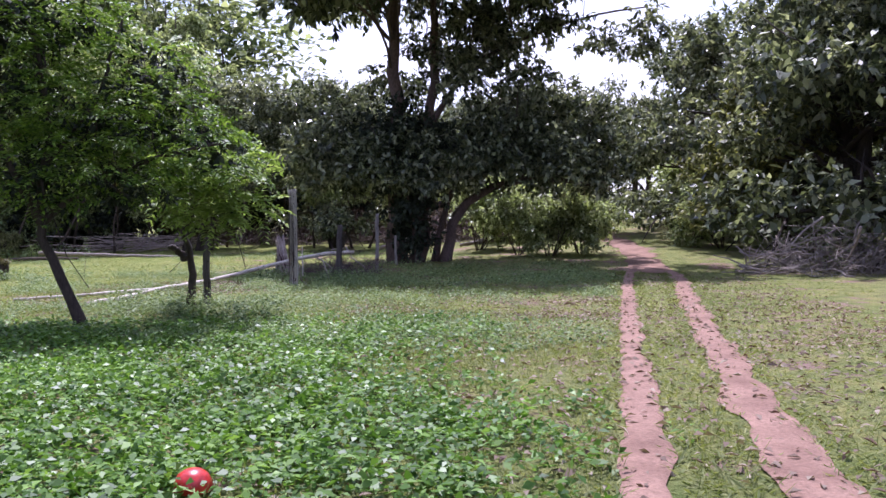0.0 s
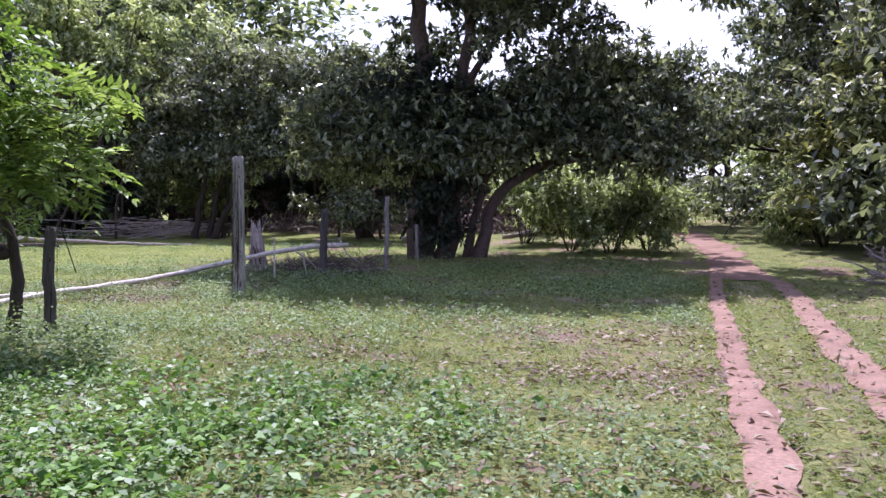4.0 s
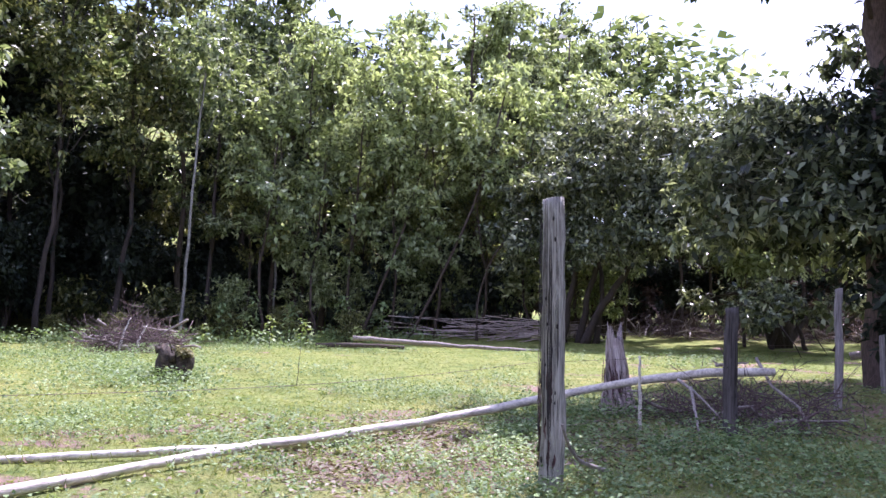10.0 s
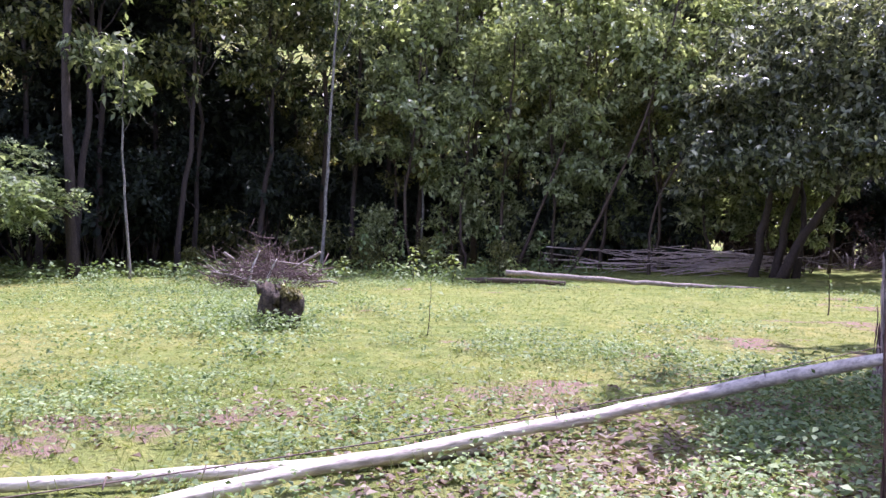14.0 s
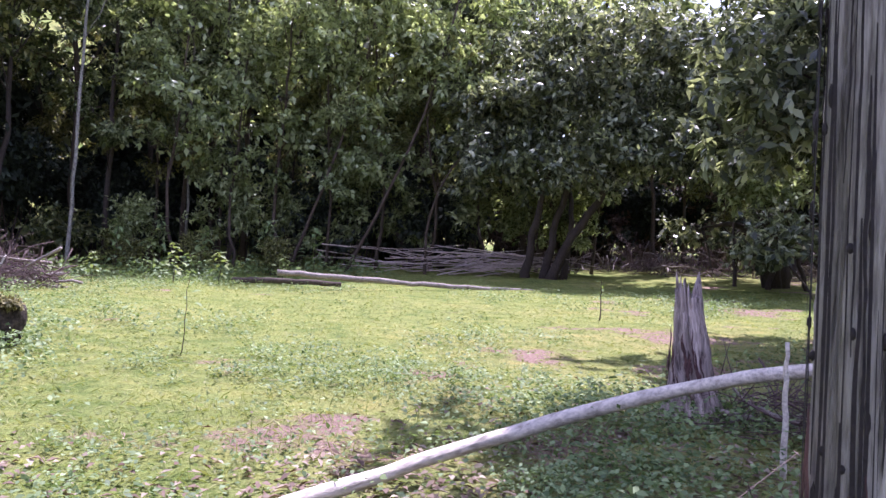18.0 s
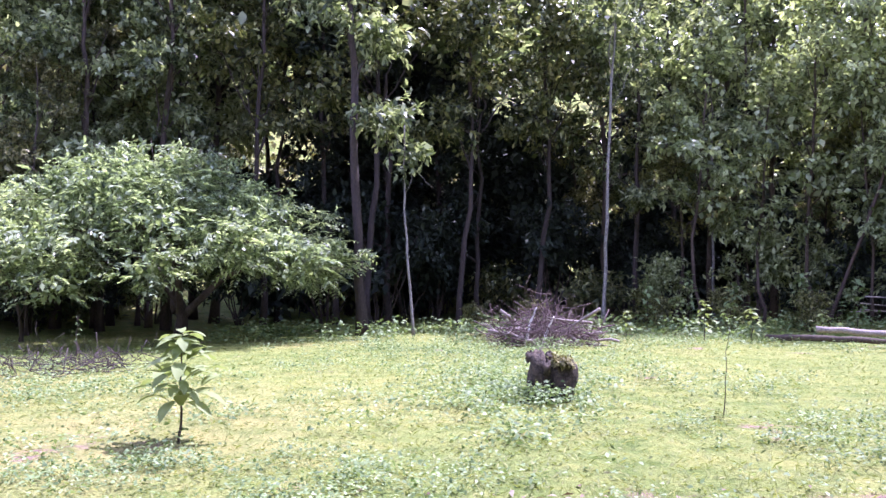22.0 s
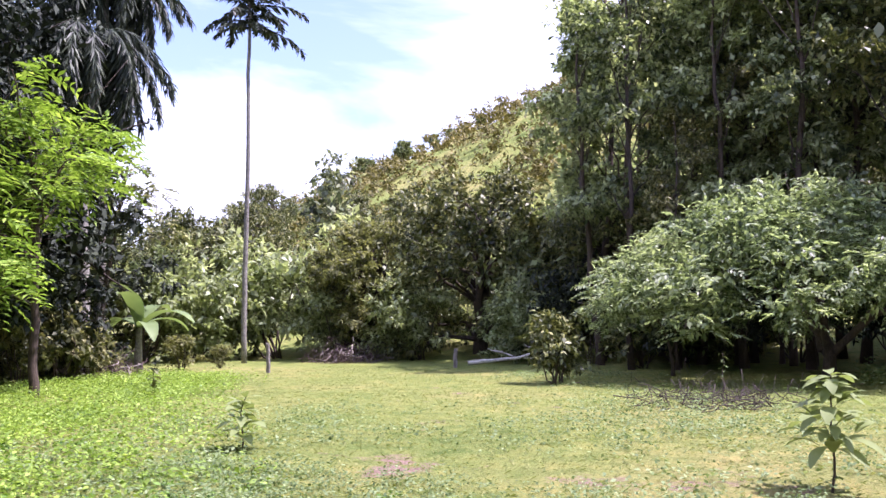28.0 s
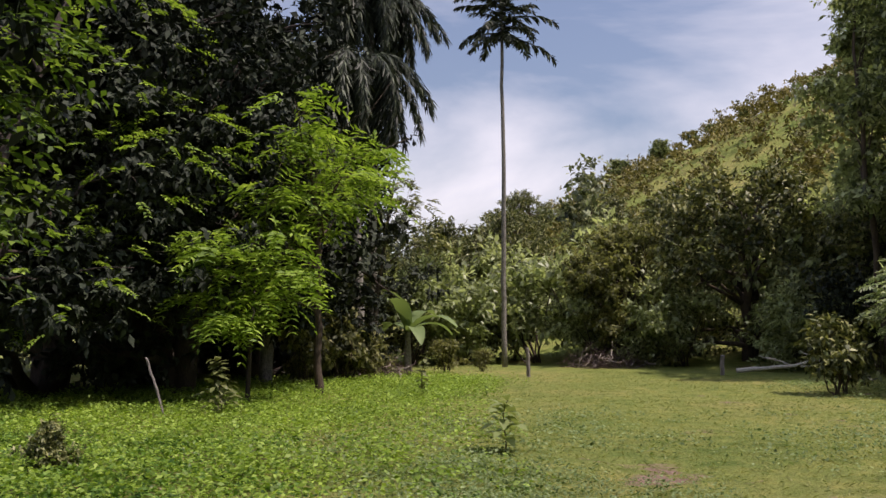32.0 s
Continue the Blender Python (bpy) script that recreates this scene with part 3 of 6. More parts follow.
# edge trees whose sunlight is put into their pale leaf colours
place(tall_tree(16, 15, 0.15, LEAF_SPREAD, BARK_BROWN, "forest tree with leaves coloured pale as if sunlit", 0.4, 2.1, 900, 0.26), [(-45.5, 3.2, 1.1), (-34.5, 8.6, 0.8), (-38.0, 3.0, 0.9), (-41.0, 8.5, 1.0), (-36.5, 7.0, 0.9), (-35.5, 3.6, 0.8), (-39, 11.5, 1.0), (-37.4, 12.2, 0.95), (-40, 5.0, 0.95), (-36.2, 10.6, 0.85),
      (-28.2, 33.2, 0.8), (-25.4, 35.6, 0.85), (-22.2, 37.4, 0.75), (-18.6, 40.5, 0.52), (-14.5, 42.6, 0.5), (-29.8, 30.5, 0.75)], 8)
place(tall_tree(17, 13, 0.13, LEAF_YELLOW, BARK_BROWN, "forest tree with yellowish leaves coloured as if sunlit", 0.35, 2.0, 800, 0.25), [(-26.6, 31.8, 0.7), (-23.8, 33.8, 0.8), (-37.0, 9.6, 0.95), (-20.4, 36.4, 0.62), (-16.4, 41.0, 0.55), (-31.0, 27.6, 0.8)], 8)
place(tall_tree(18, 9, 0.065, LEAF_SPREAD, BARK_BROWN, "slim young forest-edge tree with leaves coloured pale as if sunlit", 0.34, 1.2, 480, 0.22, 0.5),
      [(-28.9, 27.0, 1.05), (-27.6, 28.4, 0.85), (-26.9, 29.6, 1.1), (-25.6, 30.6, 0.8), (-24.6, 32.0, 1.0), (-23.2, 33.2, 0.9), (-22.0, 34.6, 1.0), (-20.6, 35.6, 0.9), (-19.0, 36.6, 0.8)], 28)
place(shrub(24, 3.6, 1.3, LEAF_SPREAD, "tall shrub at the forest edge with leaves coloured pale as if sunlit", 300, 0.2),
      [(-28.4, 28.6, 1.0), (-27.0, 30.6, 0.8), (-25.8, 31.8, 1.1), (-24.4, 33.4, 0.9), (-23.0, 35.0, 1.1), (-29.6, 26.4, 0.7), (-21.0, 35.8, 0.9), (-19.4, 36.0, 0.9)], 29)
# the first two shrubs carry the undergrowth's shade in their leaf colour
shrubs = [shrub(21, 2.6, 1.6, LEAF_DEEP_SHADE, "leafy undergrowth shrub with shade in its leaf colour"),
          shrub(22, 3.8, 1.9, LEAF_DEEP_SHADE, "tall undergrowth shrub with shade in its leaf colour", 320),
          shrub(23, 1.6, 1.2, LEAF_MANGO, "low broad-leaved shrub at the forest edge", 200, 0.2)]
sspots = [[], [], []]
for row in range(3):
    for (ax, ay), (bx, by) in zip(EDGE[:-1], EDGE[1:]):
        dx, dy = bx - ax, by - ay
        ln = math.hypot(dx, dy)
        for k in range(round(ln / 2.4)):
            u = (k + frng.random()) / round(ln / 2.4)
            off = 1.4 + row * 3.0 + frng.uniform(-0.6, 1.2)
            if row == 0 and 11 < ay + dy * u < 24:
                continue
            sspots[(0, 1, 1)[row] if frng.random() < 0.75 else 2].append((ax + dx * u - dy / ln * off, ay + dy * u + dx / ln * off))
for proto, sp in zip(shrubs, sspots):
    place(proto, sp, 9, 0.8, 1.3)

# rounded broadleaf trees along the end of the clearing and beside the track
mango = [bushy_tree(31, 7.0, 4.0, LEAF_MANGO, BARK_BROWN, "rounded dense broadleaf tree with low crown"),
         bushy_tree(32, 6.0, 3.4, LEAF_YELLOW, BARK_DARK, "rounded yellowish-green broadleaf tree"),
         bushy_tree(33, 9.0, 4.2, LEAF_DARK, BARK_DARK, "dark glossy broadleaf tree in shade", count=2000, skirt=0.06, size=0.21)]
place(mango[0], [(-39.5, 3.2), (-40.5, -3.2), (-37.5, -17.0, 0.85), (-45, -8), (-40, -20), (7.5, 45), (2.5, 56)], 3)
place(mango[1], [(-41.5, 0.2), (-38.6, -8.0), (-33.5, -19.5), (-43.5, 6.5), (6.9, 29.6, 1.12), (-8, 54)], 4)
place(mango[2], [(8.6, 27.0, 1.15), (6.6, 34.5, 1.05), (10.6, 23.2, 1.3), (14.0, 19.6, 1.3), (12.5, 30, 1.4), (17, 14, 1.1), (5.6, 41, 1.0)], 5)


# ---- unique trees ----
def unique_tree(name, label, lines, lumps, leaf_mat, bark_mat, seed, leafing, at=(0, 0), group="", limb_thick=0.45, twigs=2, inner=None):
    """lines: (points, base radius, tip radius); leafing(soup, rng, lumps) fills the crown. Coordinates are in the plan; the foot is at `at`."""
    rng = np.random.default_rng(seed)
    foot = np.array([at[0], at[1], gz(*at)])
    ob = thing(name, label, "tree", group, foot)
    t, c = Soup(), Soup()
    lumps = [(*(np.array(lp[:3]) - [at[0], at[1], 0]), *lp[3:]) for lp in lumps]
    allpts, allr, stems = [], [], []
    for pts, r0, r1 in lines:
        pts = np.asarray(pts, float) - [at[0], at[1], 0]
        s = np.r_[0, np.cumsum(np.linalg.norm(np.diff(pts, axis=0), axis=1))]
        u = np.linspace(0, s[-1], 16)
        line = np.stack([np.interp(u, s, pts[:, k]) for k in range(3)], 1)
        for _ in range(2):
            line[1:-1] = (line[:-2] + 2 * line[1:-1] + line[2:]) / 4
        line[1:-1] += rng.normal(0, 0.25 * r0, (14, 3)) * [1, 1, 0.2]
        rad = np.linspace(r0, r1, 16)
        rad[:2] *= (1.35, 1.12)
        stems.append(Soup().tube(line, rad, 9, 0.07, rng))
        allpts.append(line)
        allr.append(rad)
    limbs(t, rng, np.concatenate(allpts), np.concatenate(allr), lumps, limb_thick, twigs)
    leafing(c, rng, lumps)
    for k, stem in enumerate(stems):
        got = part("limb" if k else "trunk", stem.mesh("limb" if k else "trunk", bark_mat, True), ob)
        trunk_part = trunk_part if k else got
    tagged(part("branchwork", t.mesh("branchwork", bark_mat, True), trunk_part), kind="stuff")
    part("crown", c.mesh("crown", leaf_mat), ob)
    # inner leaves in a near-black colour, painting the shade inside the crown
    if inner:
        c2 = Soup()
        inner[1](c2, rng, lumps)
        part("inner_crown", c2.mesh("inner_crown", inner[0]), ob, "inner leaves coloured dark to suggest shade")
    return ob


# big two-stemmed tree beside the track, its low dark crown and open top
big_low = [(-9.4, 24.6, 3.7, 1.3, 1.3, 1.1), (-8.0, 24.2, 3.3, 1.4, 1.3, 1.1), (-6.6, 23.9, 3.5, 1.4, 1.2, 1.1), (-5.2, 24.0, 3.3, 1.3, 1.2, 1.0),
           (-3.8, 24.4, 3.6, 1.4, 1.3, 1.1), (-2.4, 25.0, 3.7, 1.4, 1.3, 1.2), (-1.0, 25.5, 3.6, 1.3, 1.2, 1.2), (0.2, 26.0, 3.2, 1.0, 1.0, 1.0),
           (-8.6, 25.8, 4.8, 1.4, 1.3, 1.0), (-3.2, 26.0, 5.0, 1.5, 1.3, 1.1), (-1.4, 26.5, 5.2, 1.4, 1.3, 1.2), (0.2, 27.0, 4.6, 1.1, 1.1, 1.2),
           (-6.0, 26.5, 4.6, 1.4, 1.3, 1.0), (-4.6, 27.0, 3.6, 1.3, 1.2, 1.2), (-7.4, 26.8, 3.4, 1.3, 1.2, 1.2)]
# unseen crown lumps, added forward of the tree to cast shade on the ground
big_shade_top = [(x + 0.6, y + 2.5, z, 1.5, 1.4, 0.6) for x, y, z in ((-9.6, 18.2, 9.4), (-7.6, 17.6, 9.0), (-5.4, 17.8, 9.6), (-3.2, 18.0, 9.2), (-1.4, 19.0, 9.0), (0.2, 20.2, 9.6), (-9.2, 20.4, 10.6), (-6.8, 20.0, 10.2),
            (-4.4, 20.4, 10.8), (-2.2, 21.0, 10.4), (-8.4, 22.6, 11.4), (-5.8, 22.6, 11.8), (-3.4, 23.0, 11.6), (-0.8, 22.6, 10.8), (-10.2, 23.0, 9.8), (-6.6, 16.2, 9.8), (-5.2, 16.4, 10.0), (-3.6, 16.8, 9.9), (-7.8, 18.8, 9.8), (-6.2, 18.4, 10.4))]
big_high = big_shade_top + [(-4.6, 25.8, 7.0, 1.0, 0.9, 0.7), (-3.0, 25.5, 7.4, 1.1, 0.9, 0.6), (-1.4, 25.3, 8.0, 1.1, 0.9, 0.5),
            (0.2, 25.6, 7.5, 0.9, 0.8, 0.5), (1.9, 26.5, 7.8, 0.6, 0.6, 1.3), (-4.2, 24.6, 6.3, 1.2, 1.0, 0.8), (-2.4, 24.8, 6.2, 1.1, 0.9, 0.7), (-4.0, 25.0, 8.4, 1.2, 1.0, 0.8), (-2.2, 25.2, 9.2, 1.2, 1.0, 0.7), (-6.4, 24.8, 10.0, 1.1, 1.0, 0.7), (-3.8, 25.5, 10.4, 1.3, 1.0, 0.7),
            (-7.9, 25.5, 11.8, 1.3, 1.1, 0.8), (-4.8, 26.0, 13.2, 1.6, 1.4, 0.9), (-1.6, 25.8, 10.6, 1.2, 1.0, 0.6), (-7.6, 25.8, 9.2, 0.8, 0.7, 0.6), (-6.1, 25.8, 7.4, 0.8, 0.7, 0.6), (-6.0, 26.0, 9.0, 0.8, 0.7, 0.6), (-5.0, 26.0, 8.2, 0.8, 0.7, 0.6),
            (-4.3, 26.0, 9.6, 0.9, 0.8, 0.6), (-6.4, 26.2, 6.2, 0.9, 0.8, 0.6), (-7.5, 26.0, 6.8, 0.6, 0.6, 0.5), (-3.4, 26.0, 8.6, 0.8, 0.7, 0.5)]


def big_leaves(c, rng, lumps):
    sprays(c, rng, lumps[:len(big_low)], 3200, 8, 0.22, 0.42, 0.45, 0.3, 0.35)
    top = len(big_low) + len(big_shade_top)
    sprays(c, rng, lumps[len(big_low):top], 6200, 8, 0.36, 0.5, 0.6, 0.4, 0.1, 0.0, 5, 0.1)
    sprays(c, rng, lumps[top:], 2100, 8, 0.23, 0.45, 0.5, 0.5, 0.2, 0.0, 5, 0.04)


unique_tree("roadside_tree", "tall two-stemmed tree with dark low crown beside the track",
            [([(-6.75, 25.1, -0.2), (-6.8, 25.0, 2.5), (-6.85, 24.95, 7), (-6.9, 25.0, 14.5)], 0.33, 0.08),
             ([(-6.2, 25.3, -0.2), (-5.75, 25.35, 2.5), (-5.5, 25.4, 7), (-5.3, 25.6, 14)], 0.25, 0.07),
             ([(-5.2, 25.5, -0.2), (-4.95, 25.5, 1.2), (-4.3, 25.6, 2.3), (-2.8, 25.7, 2.9), (-0.8, 25.9, 2.9), (0.6, 26.1, 2.5)], 0.2, 0.05),
             ([(-5.6, 25.7, -0.2), (-5.2, 25.9, 2.0), (-4.4, 26.2, 4.0)], 0.13, 0.06),
             ([(-6.0, 24.9, -0.2), (-6.1, 24.6, 1.8), (-6.6, 24.2, 3.4)], 0.09, 0.04),
             ([(-5.5, 25.4, 5.0), (-4.2, 25.5, 7.0), (-1.2, 25.4, 8.1), (0.6, 25.9, 8.6), (1.9, 26.4, 8.8)], 0.1, 0.02)],
            big_low + big_high, LEAF_DARK, BARK_RED, 41, big_leaves, (-6.4, 25.2), "", 0.26, 2,
            (LEAF_DEEP_SHADE, lambda c, rng, lp: sprays(c, rng, [(0.0, -0.6, 1.9, 1.0, 0.8, 1.2), (0.5, -0.5, 3.8, 1.5, 1.1, 1.2), (-0.6, -0.6, 4.6, 1.5, 1.1, 1.0), (0.2, -0.3, 0.9, 0.6, 0.5, 0.8), (-1.6, -0.4, 3.4, 1.2, 1.0, 0.9), (2.0, -0.2, 4.0, 1.2, 1.0, 0.9)], 900, 8, 0.2, 0.42, 0.4, 0.3, 0.4)))

place(copy_thing(mango[2], Matrix()), [(-5.0, 47.5, 1.0), (-11.5, 47.0, 0.95), (-7.5, 51, 1.1), (-12.6, 35.5, 1.0), (-1.0, 40.5, 0.92)], 13)
# many-stemmed dark tree at the back of the clearing
unique_tree("leaning_tree", "dark many-stemmed tree leaning over dry grass",
            [([(-18.6, 33.2, -0.2), (-18.1, 33.3, 1.1), (-17.1, 33.7, 2.6), (-16.2, 33.8, 5.5)], 0.16, 0.05),
             ([(-18.9, 33.3, -0.2), (-18.6, 33.4, 1.5), (-18.0, 33.5, 3.5), (-17.6, 33.8, 6.0)], 0.13, 0.045),
             ([(-19.3, 33.0, -0.2), (-19.1, 32.9, 1.3), (-18.5, 33.0, 3.2), (-18.8, 33.2, 5.5)], 0.14, 0.05),
             ([(-18.4, 33.6, -0.2), (-18.3, 34.0, 2.0), (-19.2, 34.6, 4.5)], 0.11, 0.04)],
            [(-20.6, 32.4, 3.6, 1.5, 1.4, 1.1), (-19.0, 32.2, 3.4, 1.4, 1.3, 0.9), (-17.2, 32.6, 3.6, 1.5, 1.3, 1.0), (-15.4, 33.2, 3.8, 1.4, 1.3, 1.0), (-20.9, 33.4, 5.4, 1.5, 1.4, 1.1),
             (-18.8, 32.6, 5.4, 1.6, 1.5, 1.2), (-16.6, 33.2, 5.6, 1.6, 1.5, 1.2), (-14.6, 34.0, 5.2, 1.3, 1.3, 1.1), (-19.8, 33.8, 7.2, 1.4, 1.4, 1.0), (-17.4, 33.6, 7.4, 1.5, 1.4, 1.0),
             (-15.6, 34.2, 6.9, 1.3, 1.3, 1.0), (-21.8, 34.0, 4.0, 1.1, 1.1, 0.9), (-13.6, 34.2, 3.4, 1.0, 1.0, 0.7), (-18.2, 34.8, 6.0, 1.6, 1.5, 1.2)],
            LEAF_DARK, BARK_DARK, 42, lambda c, rng, lp: sprays(c, rng, lp, 2600, 8, 0.21, 0.42, 0.5, 0.25, 0.4), (-18.7, 33.3))
unique_tree("small_tree", "small pale-leaved tree with thin bent stems",
            [([(-12.6, 34.6, -0.2), (-12.4, 34.8, 1.2), (-12.0, 35.0, 2.4)], 0.08, 0.03), ([(-11.6, 35.0, -0.2), (-12.0, 35.0, 1.0), (-12.9, 34.8, 2.2)], 0.07, 0.03),
             ([(-11.0, 35.4, -0.2), (-10.6, 35.4, 0.9), (-9.4, 35.4, 1.9), (-8.4, 35.4, 2.0)], 0.07, 0.02), ([(-13.6, 35.0, -0.2), (-13.7, 35.0, 1.8)], 0.06, 0.04)],
            [(-13.2, 34.0, 2.7, 1.2, 1.0, 0.45), (-12.0, 33.8, 2.6, 1.1, 1.0, 0.4), (-11.0, 34.4, 3.0, 1.0, 0.9, 0.6), (-13.0, 35.2, 3.6, 1.2, 1.1, 0.8), (-11.4, 35.4, 4.2, 1.3, 1.2, 0.9), (-9.6, 35.6, 3.6, 1.2, 1.1, 0.8)],
            LEAF_SPREAD, BARK_DARK, 43, lambda c, rng, lp: sprays(c, rng, lp, 620, 8, 0.2, 0.42, 0.45, 0.2, 0.3), (-12.3, 34.8))

# low wide tree in the clearing
spread_lumps = []
srng = np.random.default_rng(44)
for k in range(34):
    a, rr = k * 2.399, math.sqrt((k + 0.5) / 34)
    lift = 4.25 - 2.15 * rr ** 2.2 + srng.normal(0, 0.2)
    spread_lumps.append((-29.2 + 4.2 * rr * math.cos(a), 10.4 + 4.6 * rr * math.sin(a), lift, 1.1, 1.15, 0.55))
for k in range(14):
    a = k * 0.449
    spread_lumps.append((-29.2 + 4.0 * math.cos(a), 10.4 + 4.6 * math.sin(a), 1.75 + srng.normal(0, 0.22), 0.8, 0.85, 0.5))


def spread_leaves(c, rng, lumps):
    fronds(c, rng, lumps, 3000, 6, 0.46, 0.15, 0.42, 0.3, 0.4)
    sprays(c, rng, lumps, 2500, 7, 0.165, 0.42, 0.38, 0.25, 0.45)


unique_tree("spreading_tree", "low wide-crowned tree with feathery green leaves",
            [([(-30.2, 11.1, -0.15), (-30.2, 11.2, 0.8), (-30.4, 10.2, 2.2), (-30.6, 8.0, 3.2)], 0.17, 0.05), ([(-30.2, 11.15, 0.6), (-30.2, 12.2, 1.6), (-30.3, 14.0, 2.4)], 0.12, 0.04),
             ([(-30.2, 11.1, 0.6), (-29.4, 11.0, 1.9), (-28.4, 10.8, 3.0)], 0.11, 0.04), ([(-30.25, 11.0, 0.7), (-31.0, 10.6, 2.2), (-31.6, 9.6, 3.8)], 0.11, 0.04),
             ([(-29.6, 7.2, -0.1), (-29.7, 7.1, 0.8), (-29.9, 6.6, 2.0)], 0.06, 0.03)],
            spread_lumps, LEAF_WIDE, BARK_BROWN, 45, spread_leaves, (-30.2, 11.1), "", 0.4, 3)

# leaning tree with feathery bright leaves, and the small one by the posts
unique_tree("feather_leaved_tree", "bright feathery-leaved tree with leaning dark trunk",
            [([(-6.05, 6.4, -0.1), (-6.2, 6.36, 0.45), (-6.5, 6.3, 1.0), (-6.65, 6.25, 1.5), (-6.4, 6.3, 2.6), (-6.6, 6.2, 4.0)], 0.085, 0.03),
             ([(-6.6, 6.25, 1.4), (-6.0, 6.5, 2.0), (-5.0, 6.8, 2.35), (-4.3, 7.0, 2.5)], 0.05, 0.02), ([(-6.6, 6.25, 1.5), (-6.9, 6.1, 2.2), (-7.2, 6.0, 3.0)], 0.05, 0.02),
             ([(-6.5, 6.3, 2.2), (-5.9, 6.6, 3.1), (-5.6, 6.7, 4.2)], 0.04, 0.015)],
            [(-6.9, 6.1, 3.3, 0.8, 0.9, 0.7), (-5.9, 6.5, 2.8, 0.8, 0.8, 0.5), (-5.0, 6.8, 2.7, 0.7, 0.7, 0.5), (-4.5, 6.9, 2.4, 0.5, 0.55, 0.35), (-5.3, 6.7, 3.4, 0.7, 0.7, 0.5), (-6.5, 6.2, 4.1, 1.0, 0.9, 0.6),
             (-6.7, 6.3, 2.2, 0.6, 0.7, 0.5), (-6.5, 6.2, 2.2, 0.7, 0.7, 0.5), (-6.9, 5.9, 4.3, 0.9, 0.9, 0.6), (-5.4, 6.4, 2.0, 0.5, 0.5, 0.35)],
            LEAF_FEATHER_SHADE, BARK_DARK, 46, lambda c, rng, lp: fronds(c, rng, lp, 1500, 6, 0.36, 0.09, 0.45, 0.3, 0.8), (-6.05, 6.4),
            inner=(LEAF_DEEP_SHADE, lambda c, rng, lp: sprays(c, rng, [(x - 0.12, y + 0.35, z - 0.1, rx, ry, rz * 0.8) for x, y, z, rx, ry, rz in lp], 520, 8, 0.12, 0.4, 0.3, 0.3, 0.3)))
unique_tree("feather_leaved_sapling", "small bright feathery-leaved tree with rough forked trunk",
            [([(-5.9, 9.0, -0.1), (-5.88, 9.0, 0.5), (-5.95, 8.98, 1.0), (-6.0, 8.95, 1.25), (-5.95, 9.0, 1.9)], 0.075, 0.03), ([(-6.0, 8.95, 0.85), (-6.12, 8.9, 1.0), (-6.2, 8.85, 1.05)], 0.06, 0.045),
             ([(-5.95, 9.0, 1.3), (-5.6, 8.6, 1.75), (-5.0, 8.3, 2.0), (-4.4, 8.4, 2.15)], 0.03, 0.01), ([(-5.95, 9.0, 1.4), (-6.1, 8.9, 2.1), (-6.2, 8.8, 2.4)], 0.03, 0.012)],
            [(-4.3, 8.42, 2.3, 0.2, 0.2, 0.12), (-4.4, 7.98, 1.65, 0.28, 0.28, 0.2), (-4.7, 8.2, 2.2, 0.4, 0.38, 0.25), (-5.0, 8.1, 1.9, 0.42, 0.4, 0.25), (-5.3, 8.2, 2.25, 0.42, 0.4, 0.28), (-5.0, 7.95, 1.5, 0.35, 0.35, 0.2),
             (-5.6, 8.4, 2.5, 0.4, 0.4, 0.22), (-5.6, 8.4, 1.9, 0.4, 0.4, 0.25)],
            LEAF_FEATHER, BARK_DARK, 47, lambda c, rng, lp: fronds(c, rng, lp, 300, 6, 0.36, 0.13, 0.38, 0.35, 0.1), (-5.9, 9.0))

# trees at the near end of the clearing
lay = np.random.default_rng(85)
layered_lumps = [(-18.2 + 1.9 * u + 0.25 * lay.normal(), -4.2 + 1.3 * u + 0.5 * lay.normal(), 4.2 + 0.35 * k % 2.3, 0.5 + 0.25 * lay.random(), 0.5, 0.13) for k, u in enumerate(lay.uniform(-1, 1, 20))]
layered_lumps += [(-16.9 + 0.5 * lay.normal(), -4.9 + 0.4 * lay.normal(), 2.2 + 2.0 * lay.random(), 0.45, 0.45, 0.13) for _ in range(8)]
unique_tree("layered_tree", "bright green tree with layered leaves and slim trunk",
            [([(-18.3, -4.3, -0.1), (-18.2, -4.2, 2.5), (-18.0, -4.1, 5.0)], 0.1, 0.05)],
            layered_lumps,
            LEAF_BRIGHT, BARK_BROWN, 48, lambda c, rng, lp: fronds(c, rng, lp, 400, 6, 0.75, 0.24, 0.34, 0.5, 0.1), (-18.3, -4.3))
unique_tree("layered_tree", "small bright green tree with layered drooping leaves",
            [([(-15.9, -3.7, -0.1), (-15.8, -3.4, 1.4), (-15.5, -2.9, 2.9)], 0.05, 0.025)],
            [(-15.4 + 0.75 * u + 0.15 * lay.normal(), -2.7 - 0.55 * u + 0.3 * lay.normal(), 1.7 + 0.43 * k % 2.1, 0.45, 0.4, 0.12) for k, u in enumerate(lay.uniform(-1, 1, 13))],
            LEAF_BRIGHT, BARK_DARK, 60, lambda c, rng, lp: fronds(c, rng, lp, 250, 6, 0.6, 0.2, 0.36, 0.5, 0.1), (-15.9, -3.7))
